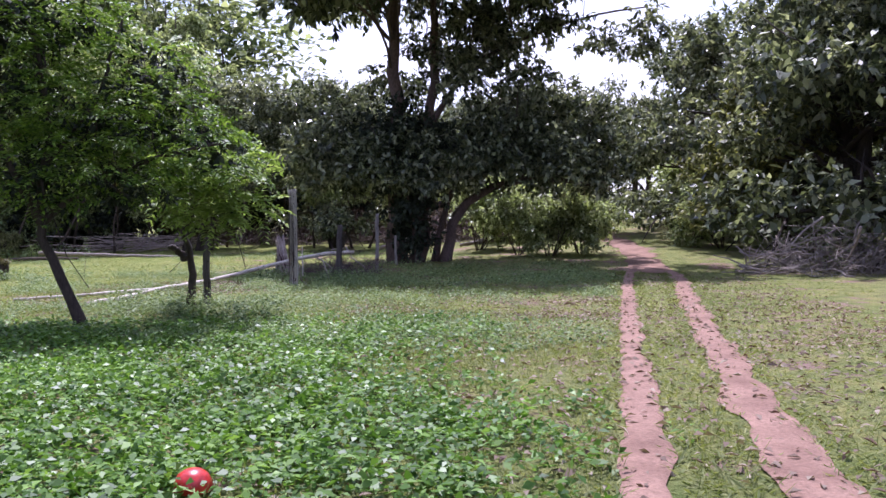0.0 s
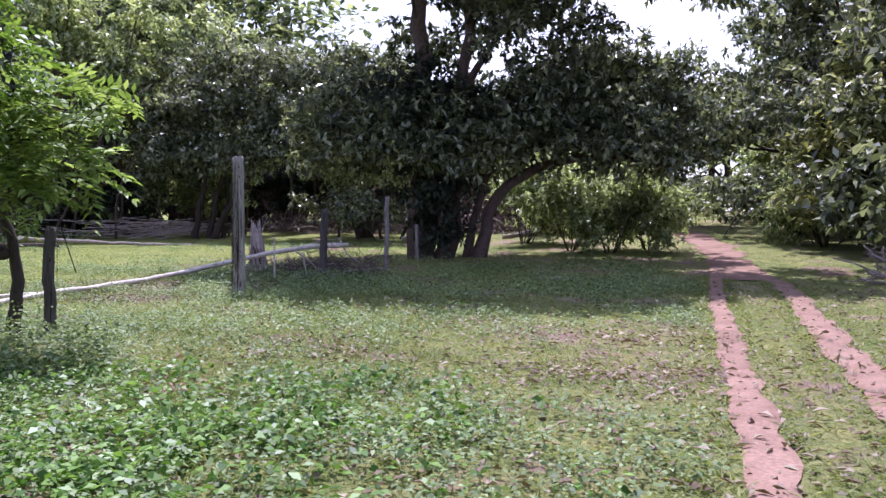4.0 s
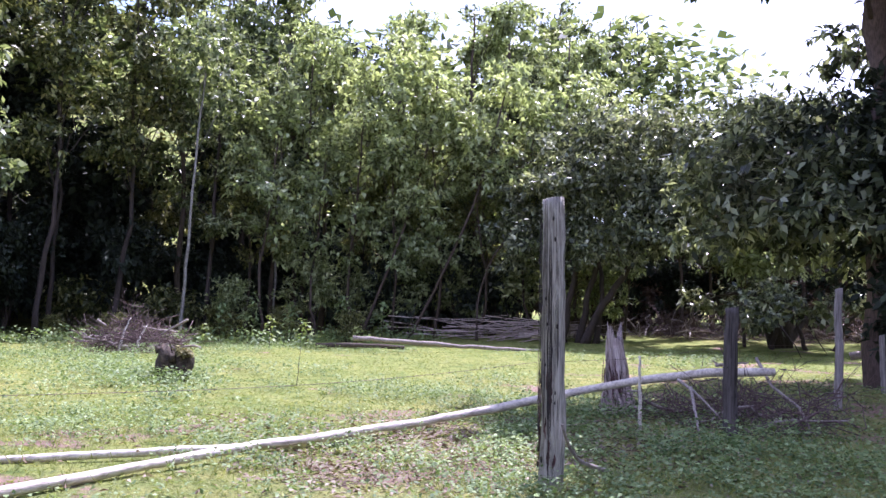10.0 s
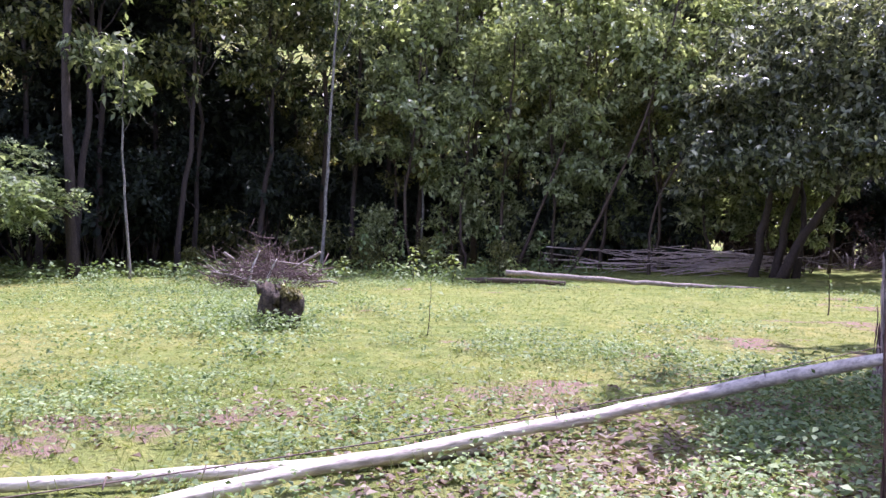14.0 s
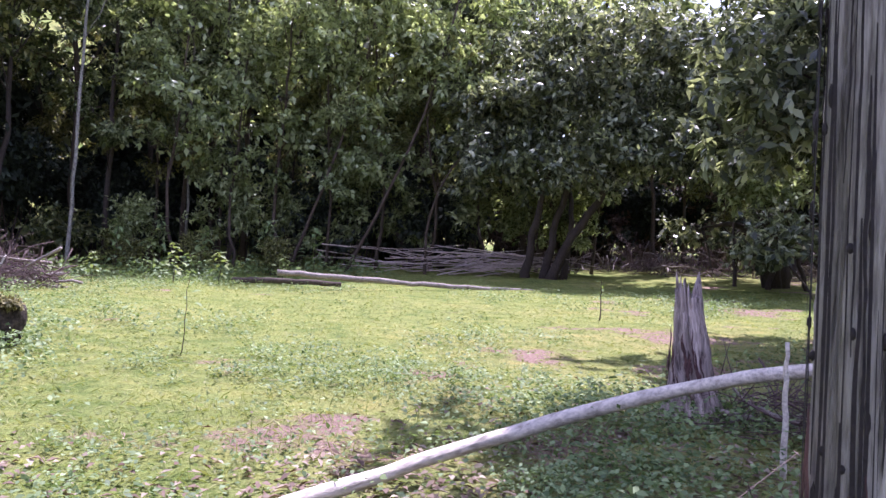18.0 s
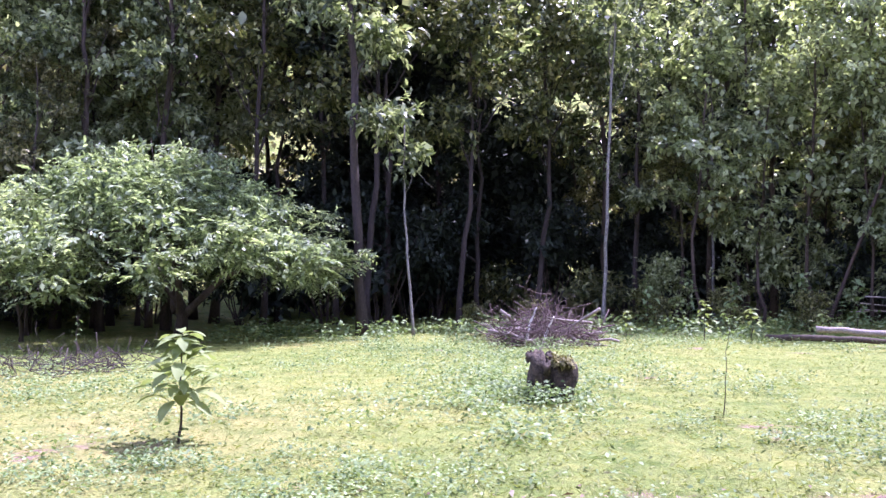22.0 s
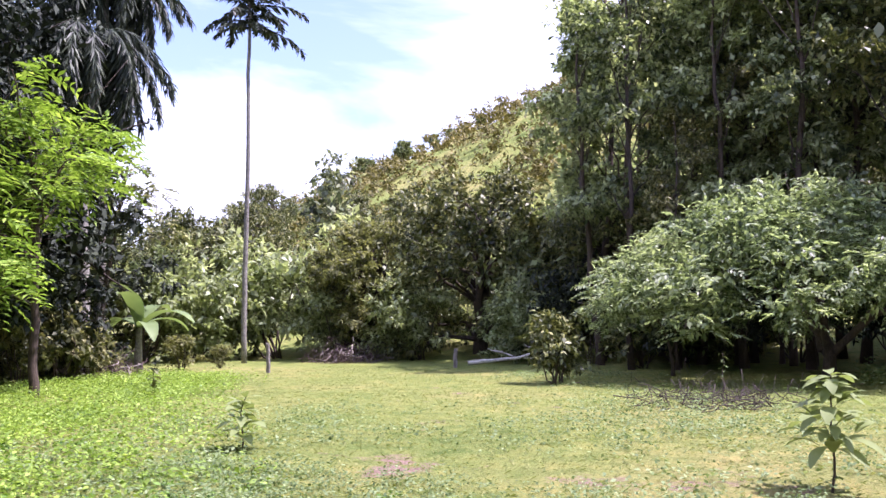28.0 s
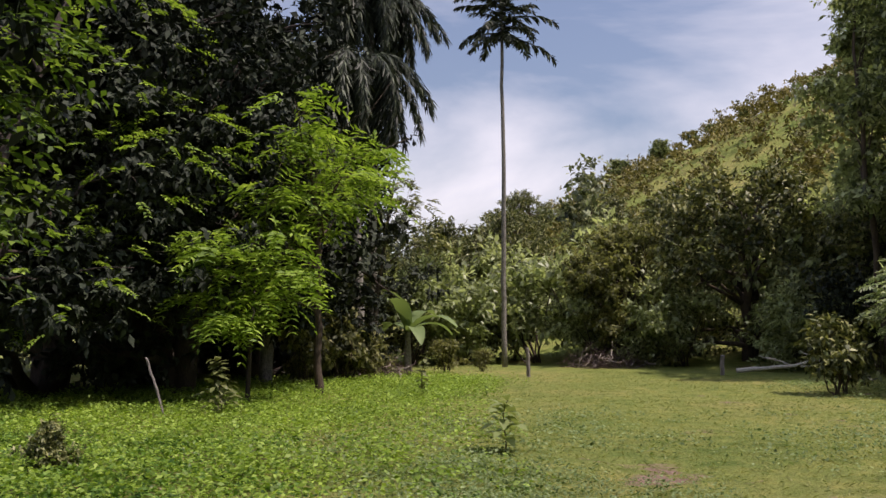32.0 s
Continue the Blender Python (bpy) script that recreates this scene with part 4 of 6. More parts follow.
# one crown in two colours: outer fronds as if sunlit, inner as if shaded
unique_tree("shade_tree", "large tree with feathery outer leaves coloured sunlit and inner crown coloured shaded",
            [([(-9.7, -4.2, -0.1), (-10.2, -4.2, 2.5), (-11.4, -4.5, 5.0), (-12.4, -4.9, 8.0)], 0.13, 0.06), ([(-10.1, -4.2, 2.0), (-12.4, -4.5, 4.0), (-14.0, -4.8, 5.6)], 0.1, 0.04)],
            [(x - 0.9, y - 1.9, z, 1.3, 1.2, 0.85) for x, y, z in ((-10.4, -2.6, 3.2), (-12.6, -2.2, 4.6), (-13.4, -2.8, 2.6), (-10.8, -3.0, 5.2), (-12.2, -2.6, 6.2), (-14.0, -3.0, 5.6), (-9.0, -3.0, 4.0), (-9.2, -3.2, 6.4),
             (-10.6, -3.6, 7.4), (-13.2, -3.4, 7.8), (-14.2, -3.8, 4.2), (-12.0, -3.2, 3.4), (-8.4, -4.0, 8.2), (-9.8, -4.2, 9.2), (-12.0, -4.0, 9.4), (-11.2, -2.4, 2.2))],
            LEAF_BRIGHT, BARK_DARK, 49, lambda c, rng, lp: fronds(c, rng, lp, 620, 6, 0.45, 0.13, 0.45, 0.3, 0.9), (-9.7, -4.2),
            inner=(LEAF_DEEP_SHADE, lambda c, rng, lp: sprays(c, rng, [(x - 0.2, y - 0.5, z, rx * 1.1, ry * 1.1, rz * 1.1) for x, y, z, rx, ry, rz in lp], 4200, 8, 0.2, 0.42, 0.4, 0.3, 0.3)))
unique_tree("layered_tree", "slim tree with sparse dark leaf layers against the sky",
            [([(-26.1, -10.7, -0.1), (-26.1, -10.7, 3.0), (-26.5, -10.2, 7.0)], 0.1, 0.04)],
            [(-26.5, -10.2, 7.0, 0.8, 0.8, 0.28), (-27.0, -9.8, 6.1, 0.8, 0.8, 0.28), (-26.7, -10.1, 5.7, 0.8, 0.8, 0.28), (-25.3, -11.4, 4.5, 0.8, 0.8, 0.28), (-25.0, -11.6, 3.5, 0.8, 0.8, 0.28), (-25.9, -10.9, 5.1, 0.8, 0.8, 0.28), (-27.2, -9.6, 4.7, 0.8, 0.8, 0.28), (-26.4, -10.3, 4.1, 0.8, 0.8, 0.28), (-25.5, -11.2, 3.3, 0.8, 0.8, 0.28)],
            LEAF_MANGO, BARK_BROWN, 61, lambda c, rng, lp: fronds(c, rng, lp, 230, 5, 0.55, 0.22, 0.4, 0.35, 0.15), (-26.1, -10.7))
# grove darkened through its leaf colour to look deeply shaded
grove = bushy_tree(34, 10.0, 4.2, LEAF_DEEP_SHADE, BARK_DARK, "tall broadleaf tree with deep shade in its leaf colour", count=2200, skirt=0.05, size=0.2)
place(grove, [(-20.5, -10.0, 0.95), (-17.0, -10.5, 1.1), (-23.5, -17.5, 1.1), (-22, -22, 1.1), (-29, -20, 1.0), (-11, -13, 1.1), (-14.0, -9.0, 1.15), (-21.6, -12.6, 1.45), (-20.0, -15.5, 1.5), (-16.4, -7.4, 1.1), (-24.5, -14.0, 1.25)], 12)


# ---- single slender trunks at the forest edge ----
def slender(name, label, pts, r0, r1, mat, lumps, seed, leaf_mat=LEAF_FOREST, count=160):
    at = pts[0][:2]
    return unique_tree(name, label, [(pts, r0 * 0.62, r1 * 0.62)], lumps, leaf_mat, mat, seed, lambda c, rng, lp: sprays(c, rng, lp, count, 7, 0.24, 0.42, 0.5, 0.3, 0.3), at, "forest trees", 0.3, 1)


slender("slender_tree", "pale-barked slender tree at the forest edge", [(-28.6, 23.4, -0.1), (-28.62, 23.55, 3.0), (-28.65, 23.75, 6.5), (-28.6, 24.0, 10)], 0.095, 0.05, BARK_PALE,
        [(-28.0, 24.4, 8.4, 1.1, 1.1, 0.6), (-28.8, 24.0, 9.6, 1.2, 1.2, 0.8), (-27.8, 23.4, 10.2, 1.0, 1.0, 0.7)], 51)
slender("slender_tree", "thin whitish sapling trunk at the forest edge", [(-28.1, 17.3, -0.1), (-28.2, 17.2, 1.6), (-28.3, 17.1, 3.4), (-28.3, 17.1, 6)], 0.06, 0.03, BARK_PALE,
        [(-28.2, 17.4, 5.2, 0.8, 0.8, 0.5), (-28.6, 16.8, 6.0, 0.9, 0.9, 0.6)], 52, LEAF_FOREST, 90)
slender("slender_tree", "slender grey tree at the forest edge", [(-30.0, 28.3, -0.1), (-30.0, 28.3, 3.0), (-30.1, 28.4, 6), (-30.1, 28.5, 11)], 0.075, 0.04, BARK_PALE,
        [(-29.6, 28.4, 6.6, 1.0, 1.0, 0.5), (-30.2, 28.0, 8.6, 1.2, 1.2, 0.8), (-29.6, 28.8, 10.2, 1.2, 1.2, 0.8)], 53)
slender("slender_tree", "slender brown tree at the forest edge", [(-29.0, 28.9, -0.1), (-29.0, 28.9, 3.5), (-28.9, 28.9, 7), (-28.9, 29.0, 12)], 0.095, 0.05, BARK_BROWN,
        [(-28.2, 29.0, 6.2, 0.9, 0.9, 0.3), (-28.6, 28.4, 8.2, 1.1, 1.1, 0.5), (-28.8, 29.6, 10.6, 1.3, 1.3, 0.9), (-28.0, 28.6, 11.6, 1.2, 1.2, 0.8)], 54, LEAF_SPREAD)
slender("slender_tree", "leaning slender tree at the forest edge", [(-26.0, 29.4, -0.1), (-25.6, 29.8, 1.6), (-24.9, 30.5, 4.2), (-24.4, 31.2, 7.5), (-24.2, 31.4, 10)], 0.09, 0.05, BARK_BROWN,
        [(-24.2, 31.0, 5.2, 1.2, 1.0, 0.6), (-25.2, 30.4, 6.6, 1.2, 1.1, 0.6), (-23.8, 31.4, 8.4, 1.4, 1.2, 0.8), (-24.8, 31.8, 10, 1.3, 1.2, 0.9)], 55, LEAF_SPREAD, 260)
slender("slender_tree", "leaning slender tree at the forest edge", [(-24.3, 30.2, -0.1), (-23.8, 30.8, 1.5), (-22.8, 31.8, 4.5), (-22.2, 32.6, 8), (-22.0, 33.0, 10)], 0.09, 0.05, BARK_BROWN,
        [(-22.0, 32.6, 6.4, 1.2, 1.0, 0.7), (-23.0, 32.2, 7.6, 1.3, 1.1, 0.7), (-21.8, 33.0, 9.6, 1.4, 1.2, 0.9)], 56, LEAF_SPREAD, 220)
slender("slender_tree", "crooked slender tree at the forest edge", [(-22.4, 31.9, -0.1), (-22.6, 32.1, 1.4), (-22.3, 32.4, 3.0), (-21.4, 32.9, 4.2), (-21.2, 33.2, 6.5)], 0.08, 0.04, BARK_BROWN,
        [(-21.0, 33.4, 5.4, 1.1, 1.0, 0.7), (-22.0, 33.2, 6.8, 1.2, 1.1, 0.8)], 57, LEAF_DRY, 150)
slender("slender_tree", "thick dark-barked trunk group at the forest edge", [(-28.9, 16.0, -0.1), (-29.0, 15.9, 3.0), (-29.2, 15.8, 7), (-29.4, 15.6, 13)], 0.24, 0.12, BARK_DARK,
        [(-28.6, 16.4, 8.6, 1.3, 1.2, 0.7), (-29.6, 15.2, 9.6, 1.4, 1.3, 0.8), (-28.6, 15.4, 11.6, 1.5, 1.4, 0.9), (-30.2, 16.0, 12.6, 1.5, 1.4, 0.9)], 58, LEAF_FOREST, 300)
slender("slender_tree", "tall brown trunk above the wide tree", [(-36.0, 10.0, 0.0), (-36.2, 9.8, 4.0), (-36.6, 9.2, 8), (-37.0, 8.4, 13)], 0.2, 0.1, BARK_BROWN,
        [(-36.0, 8.6, 7.6, 1.4, 1.3, 0.6), (-37.0, 8.0, 9.6, 1.6, 1.4, 0.8), (-36.4, 7.0, 11.6, 1.7, 1.6, 0.8), (-37.6, 8.8, 12.8, 1.6, 1.5, 0.9), (-37, 6.2, 9.6, 1.4, 1.3, 0.7)], 59, LEAF_SPREAD, 800)

# roadside bushes
bush = shrub(61, 2.3, 1.9, LEAF_SPREAD, "leafy green bush beside the track", 620, 0.17, "bush", "roadside bushes")
place(bush, [(-1.6, 27.4, 1.0), (-0.5, 28.6, 0.9), (-2.8, 27.8, 0.9), (-4.2, 35, 1.3), (4.9, 31, 1.0), (-5.5, 42, 1.6), (3.4, 46, 1.6), (4.4, 35.5, 1.2), (7.8, 22.6, 0.8), (-4.8, 30.5, 1.1)], 14)


place(copy_thing(bush, Matrix()), [(-41.5, -6.0, 1.5), (-42.5, -1.5, 1.6), (-42.8, 2.4, 1.6), (-40.5, 5.4, 1.5), (-40.5, -11, 1.5), (-37, -16.5, 1.4), (-38.5, -12.6, 1.4), (-36, 4.6, 1.1), (-43.5, -9, 1.6),
      (-37.5, 0.6, 0.8), (-38.0, -4.8, 0.9), (-37.8, -8.6, 0.9), (-33, -15.8, 1.2), (-30.5, -16.5, 1.4)], 24)


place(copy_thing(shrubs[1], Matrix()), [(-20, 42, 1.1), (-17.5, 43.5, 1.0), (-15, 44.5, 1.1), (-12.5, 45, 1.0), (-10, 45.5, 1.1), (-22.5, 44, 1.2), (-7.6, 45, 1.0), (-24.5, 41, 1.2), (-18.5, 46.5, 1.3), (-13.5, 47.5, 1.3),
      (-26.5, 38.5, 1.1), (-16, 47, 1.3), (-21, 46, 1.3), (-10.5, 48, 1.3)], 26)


place(copy_thing(shrubs[0], Matrix()), [(-27.5, 31.0, 1.1), (-31.2, 34.3, 1.1), (-26.6, 31.9, 1.1), (-30.2, 35.4, 1.1), (-25.7, 32.8, 1.1), (-29.2, 36.4, 1.1), (-24.8, 33.7, 1.1), (-28.2, 37.4, 1.1), (-23.9, 34.5, 1.1), (-27.1, 38.3, 1.1)], 29)


# ---- far woods and the hill's cover ----
def wood_wall(name, label, pts, h, depth, count, size, mat, seed, base=0.0):
    rng = np.random.default_rng(seed)
    pts = np.asarray(pts, float)
    s = np.r_[0, np.cumsum(np.linalg.norm(np.diff(pts, axis=0), axis=1))]
    n = int(s[-1] / 3.2 * (3 if h > 5 else 5))
    u = rng.uniform(0, s[-1], n)
    c = np.stack([np.interp(u, s, pts[:, 0]), np.interp(u, s, pts[:, 1])], 1) + rng.normal(0, depth * 0.4, (n, 2))
    z = rng.uniform(0.1, 1.0, n) * h * (0.75 + 0.25 * np.sin(u * 0.35) + rng.normal(0, 0.1, n))
    r = rng.uniform(1.3, 2.6, n) * min(1.0, h / 6)
    lumps = np.column_stack([c, height(c[:, 0], c[:, 1]) + base + z, r, r, r * 0.8])
    soup = Soup()
    sprays(soup, rng, lumps, count, 7, size, 0.5, size * 2, 0.25, 0.3)
    ob = new(name, soup.mesh(name, mat))
    return tagged(ob, label, "woods", kind="stuff")


wood_wall("far_woods", "dense dark forest behind the clearing", [(-46, 13), (-46, 20), (-44, 36), (-36, 46), (-29, 50)], 15, 5, 7500, 0.5, LEAF_DARK, 71)
# the next two walls hold the forest's shade in their leaf colour
wood_wall("far_woods", "dense dark forest behind the clearing", [(-40, 13), (-40.5, 22), (-38, 34), (-32, 41), (-28, 45)], 14, 3, 8000, 0.42, LEAF_DEEP_SHADE, 76)
wood_wall("far_woods", "low dark forest behind the leaning tree", [(-28, 50), (-20, 51), (-10, 56)], 8, 3, 2200, 0.4, LEAF_DEEP_SHADE, 78)
wood_wall("dry_thicket", "reddish-brown dry thicket behind the leaning tree", [(-25, 39), (-19, 41.5), (-13, 42.5), (-7, 41.5)], 2.6, 1.6, 2600, 0.2, DRY_THICKET, 79)
wood_wall("dry_thicket", "reddish-brown dry thicket behind the leaning tree", [(-25, 41.5), (-18, 44.5), (-12, 45.5), (-5, 44.5)], 3.4, 1.6, 2200, 0.26, DRY_THICKET, 80)
wood_wall("far_woods", "dense dark forest along the track", [(20, 8), (19, 20), (20, 34), (14, 48), (6, 60), (-6, 66), (-14, 62)], 9, 5, 3200, 0.42, LEAF_DARK, 72)
wood_wall("far_woods", "dense dark woods beyond the clearing", [(-52, -8), (-50, -20), (-42, -28), (-30, -30), (-18, -24), (-6, -22), (8, -20), (16, -8), (20, 8)], 8, 5, 4200, 0.45, LEAF_DARK, 73)
# unseen layer of large leaves, added to keep sky light off the forest
crng = np.random.default_rng(77)
cp = scatter(crng, 40000, -52, -6, 0, 60)
back = line_distance(cp, EDGE)
deep_in = np.interp(cp[:, 1], [p[1] for p in EDGE], [p[0] for p in EDGE]) - cp[:, 0]
cp = cp[(back > np.where((cp[:, 1] > 11) & (cp[:, 1] < 24), 1.5, 4.0)) & (back < 17) & (deep_in > 0) & (cp[:, 0] < -21) & (cp[:, 1] > 10)]
canopy = Soup()
cn = len(cp)
canopy.leaves(np.column_stack([cp, height(cp[:, 0], cp[:, 1]) + crng.uniform(9.5, 15.5, cn)]), crng.normal(0, 1, (cn, 3)) * [1, 1, 0.35], crng.normal(0, 0.4, (cn, 3)) + [0, 0, 1],
              crng.uniform(0.5, 0.9, cn), crng.uniform(0.35, 0.55, cn))
tagged(new("forest_canopy", canopy.mesh("forest_canopy", LEAF_FOREST)), "leaf layer added over the forest to block sky light", "canopy", kind="stuff")
hrng = np.random.default_rng(74)
hp = scatter(hrng, 5200, -150, -50, -70, 90)
hz = height(hp[:, 0], hp[:, 1])
hp, hz = hp[hz > 2.0], hz[hz > 2.0]
hr = hrng.uniform(0.7, 2.0, len(hp))
hill = Soup()
sprays(hill, hrng, np.column_stack([hp, hz + hr * 0.25, hr * 1.3, hr * 1.3, hr * 1.0]), 27000, 6, 0.45, 0.55, 0.6, 0.15, 0.6, 0.5, 8, 0.08)
tagged(new("hill_scrub", hill.mesh("hill_scrub", LEAF_HILL)), "yellow-green scrub covering the hillside", "scrub", kind="stuff")
place(copy_thing(mango[0], Matrix()), [(-52, -12, 1.0), (-66, -26, 1.0), (-58, -30, 1.1), (-72, -40, 1.0), (-84, -48, 1.1), (-54, 12, 1.1)], 15)
ridge_tree = bushy_tree(75, 6.0, 2.6, LEAF_FOREST, BARK_DARK, "tree standing on the hill's ridge", "ridge_tree", 500, 0.42, 0.35, 1, "ridge trees")
place(ridge_tree, [(-112, -51, 0.62), (-116, -46.5, 0.9), (-118, -48.2, 0.62), (-118, -42.5, 0.6), (-120, -40.5, 0.45), (-120, -35.5, 0.42), (-104, -52, 0.7), (-96, -53, 0.8), (-90, -54, 0.75), (-109, -55, 0.8), (-124, -58, 0.9), (-86, -50, 0.7)], 16)


# ---- palms and the pole-like tree ----
def frond_mesh(seed, length, leaflet, arch, pairs=26, lift=0.6, mat=LEAF_PALM, width=0.09, sag=0.55, plume=0.0, curl=0.18):
    rng = np.random.default_rng(seed)
    u = np.linspace(0, 1, pairs)
    spine = np.column_stack([length * (u - curl * u ** 2), 0 * u, length * (lift * u - arch * u ** 2)])
    s = Soup()
    s.tube(spine[::3], np.linspace(0.03, 0.006, len(spine[::3])), 4)
    way = unit(np.gradient(spine, axis=0))
    for sg in (1, -1):
        d = np.array([0, sg, 0]) * rng.uniform(0.9 - plume, 0.9, (pairs, 1)) + way * 0.7 + rng.normal(0, 0.12 + 0.2 * plume, spine.shape) - [0, 0, sag]
        s.leaves(spine, d, np.array([0, 0, 1.0]) + rng.normal(0, 0.3, spine.shape), leaflet * (1.1 - 0.7 * np.abs(u - 0.4)) * rng.uniform(0.8, 1.2, pairs), np.full(pairs, leaflet * width))
    return s.mesh("frond", mat)


def palm(label, at, h, r, frond, n, seed, size=1.0):
    rng = random.Random(seed)
    nrg = np.random.default_rng(seed)
    ob = thing("palm_tree", label, "palm tree", "palms", (*at, gz(*at)))
    t = Soup().tube(bend((0, 0, -0.1), (0.2, 0.1, h), 0.15, 14, nrg), np.linspace(r * 1.2, r * 0.8, 14), 10)
    part("trunk", t.mesh("trunk", BARK_PALE, True), ob)
    for k in range(n):
        f = part("frond", frond, ob)
        f.matrix_basis = pose(0.2, 0.1, h, 0, rng.uniform(-24, 44), k * 137.5 + rng.uniform(-12, 12)) @ Matrix.Scale(size * rng.uniform(0.85, 1.1), 4)
    return ob


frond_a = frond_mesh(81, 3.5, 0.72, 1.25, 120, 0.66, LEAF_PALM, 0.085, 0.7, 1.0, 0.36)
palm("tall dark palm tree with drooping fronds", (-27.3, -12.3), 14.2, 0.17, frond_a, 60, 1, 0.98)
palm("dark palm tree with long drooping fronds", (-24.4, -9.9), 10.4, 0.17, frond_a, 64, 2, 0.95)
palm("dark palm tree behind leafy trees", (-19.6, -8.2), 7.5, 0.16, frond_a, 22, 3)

pole = thing("pole_like_tree", "very tall thin tree with feathery tuft at the top", "tree", "", (-33.9, -11.05, gz(-33.9, -11.05)))
prng = np.random.default_rng(83)
part("trunk", Soup().tube(bend((0, 0, -0.1), (0.1, 0.2, 17.9), 0.1, 20, prng), np.linspace(0.125, 0.06, 20), 8).mesh("trunk", BARK_PALE, True), pole)
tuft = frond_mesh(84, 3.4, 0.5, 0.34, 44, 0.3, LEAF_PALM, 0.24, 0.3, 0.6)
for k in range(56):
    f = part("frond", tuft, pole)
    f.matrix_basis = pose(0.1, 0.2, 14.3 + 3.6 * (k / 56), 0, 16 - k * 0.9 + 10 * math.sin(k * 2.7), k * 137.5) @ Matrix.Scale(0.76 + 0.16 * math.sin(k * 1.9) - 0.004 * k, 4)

# banana plant
banana = thing("banana_plant", "banana plant with torn broad pale green leaves", "plant", "", (-26.4, -9.4, gz(-26.4, -9.4)), 0, 1.25)
part("stem", Soup().tube([(0, 0, -0.05), (0.02, 0, 0.6), (0, 0, 1.3)], [0.12, 0.1, 0.06], 8).mesh("stem", BARK_PALE, True), banana)
bs = Soup()
bu = np.linspace(0, 1, 9)
bw = 0.24 * np.sin(np.pi * np.clip(bu * 0.92 + 0.06, 0, 1)) ** 0.6
bx, bzz = 1.7 * (bu - 0.1 * bu ** 2), 1.5 * bu - 1.4 * bu ** 2
bv = np.stack([np.column_stack([bx, sg * bw, bzz + (0.0 if sg == 0 else 0.05)]) for sg in (-1, 0, 1)], 1).reshape(-1, 3)
bk = (np.arange(8)[:, None] * 3 + np.arange(2)[None]).ravel()
bs.add(bv, np.stack([bk, bk + 1, bk + 4, bk + 3], -1))
banana_leaf = bs.mesh("leaf", WEED, True)
for k, (tilt, turn, sc) in enumerate([(-30, 20, 1), (0, 100, 1.05), (-15, 190, 0.95), (10, 260, 1), (-55, 320, 0.9), (18, 60, 0.9), (8, 150, 0.85)]):
    lf = part("leaf", banana_leaf, banana)
    lf.matrix_basis = pose(0, 0, 1.2, 0, tilt, turn) @ Matrix.Scale(sc, 4)


# ---- fence ----
def post_mesh(name, h, r, seed, mat=WOOD_GREY, grooves=16, sides=56, taper=0.92, square=0.0, ragged=0.0, crack=1.0, flare=0.0):
    """A weathered post with deep drying cracks."""
    rng = np.random.default_rng(seed)
    n = 28
    z = np.linspace(-0.25, h, n)
    ang = np.linspace(0, 2 * np.pi, sides, endpoint=False)
    prof = 1 + square * 0.03 * np.cos(4 * ang) + rng.normal(0, 0.012, sides)
    cut = np.zeros((n, sides))
    for col in rng.choice(sides, grooves, replace=False):
        way = (col + np.cumsum(rng.normal(0, 0.22, n)).round().astype(int)) % sides
        deep = crack * rng.uniform(0.06, 0.2) * np.clip(0.55 + 0.7 * np.sin(np.linspace(0, rng.uniform(3, 9), n) + rng.uniform(0, 6)), 0, 1)
        cut[np.arange(n), way] = np.maximum(cut[np.arange(n), way], deep)
    rr = r * (prof[None] - cut) * (np.linspace(1.06, taper, n) + flare * np.exp(-np.maximum(z, 0) / 0.3))[:, None] * (1 + rng.normal(0, 0.014, (n, sides)))
    off = np.cumsum(rng.normal(0, 0.004, (n, 2)), 0)
    v = np.stack([off[:, :1] + rr * np.cos(ang), off[:, 1:] + rr * np.sin(ang), np.repeat(z[:, None], sides, 1)], -1)
    if ragged:
        v[-1, :, 2] += ragged * np.abs(np.sin(ang * 1.5 + 0.6)) * rng.uniform(0.4, 1, sides) - ragged * 0.4
    else:
        v[-1, :, 2] += 0.012 * np.cos(ang)
    k = np.arange(n - 1)[:, None] * sides
    i = np.arange(sides)[None]
    j = (i + 1) % sides
    quads = np.stack([k + i, k + j, k + sides + j, k + sides + i], -1).reshape(-1, 4)
    v = v.reshape(-1, 3)
    mid = v[-sides:] * [0.5, 0.5, 1] - [0, 0, 0.01 + ragged * 0.5]
    v = np.concatenate([v, mid, mid.mean(0)[None]])
    t0, m0 = (n - 1) * sides, n * sides
    i = np.arange(sides)
    top = np.stack([t0 + i, t0 + (i + 1) % sides, m0 + (i + 1) % sides, m0 + i], -1)
    e = np.arange(0, sides, 2)
    cap = np.stack([m0 + e, m0 + (e + 1) % sides, m0 + (e + 2) % sides, np.full(len(e), m0 + sides)], -1)
    return quad_mesh(name, v, np.concatenate([quads, top, cap]), mat)


KNOT = bark("dark_knot", (0.01, 0.008, 0.007), (0.03, 0.022, 0.02), 30.0, (1, 1, 1))


def disc_mesh(name, r, h, mat):
    s = Soup()
    s.tube([(0, 0, -0.004), (0, 0, 0.0), (0, 0, 0.004)], [r, r, r * 0.6], 8)
    return s.mesh(name, mat, True)


ROT = bark("rotten_brown_wood", (0.02, 0.009, 0.009), (0.13, 0.06, 0.055), 20.0, (1, 1, 0.2), 0.95, 1.0)


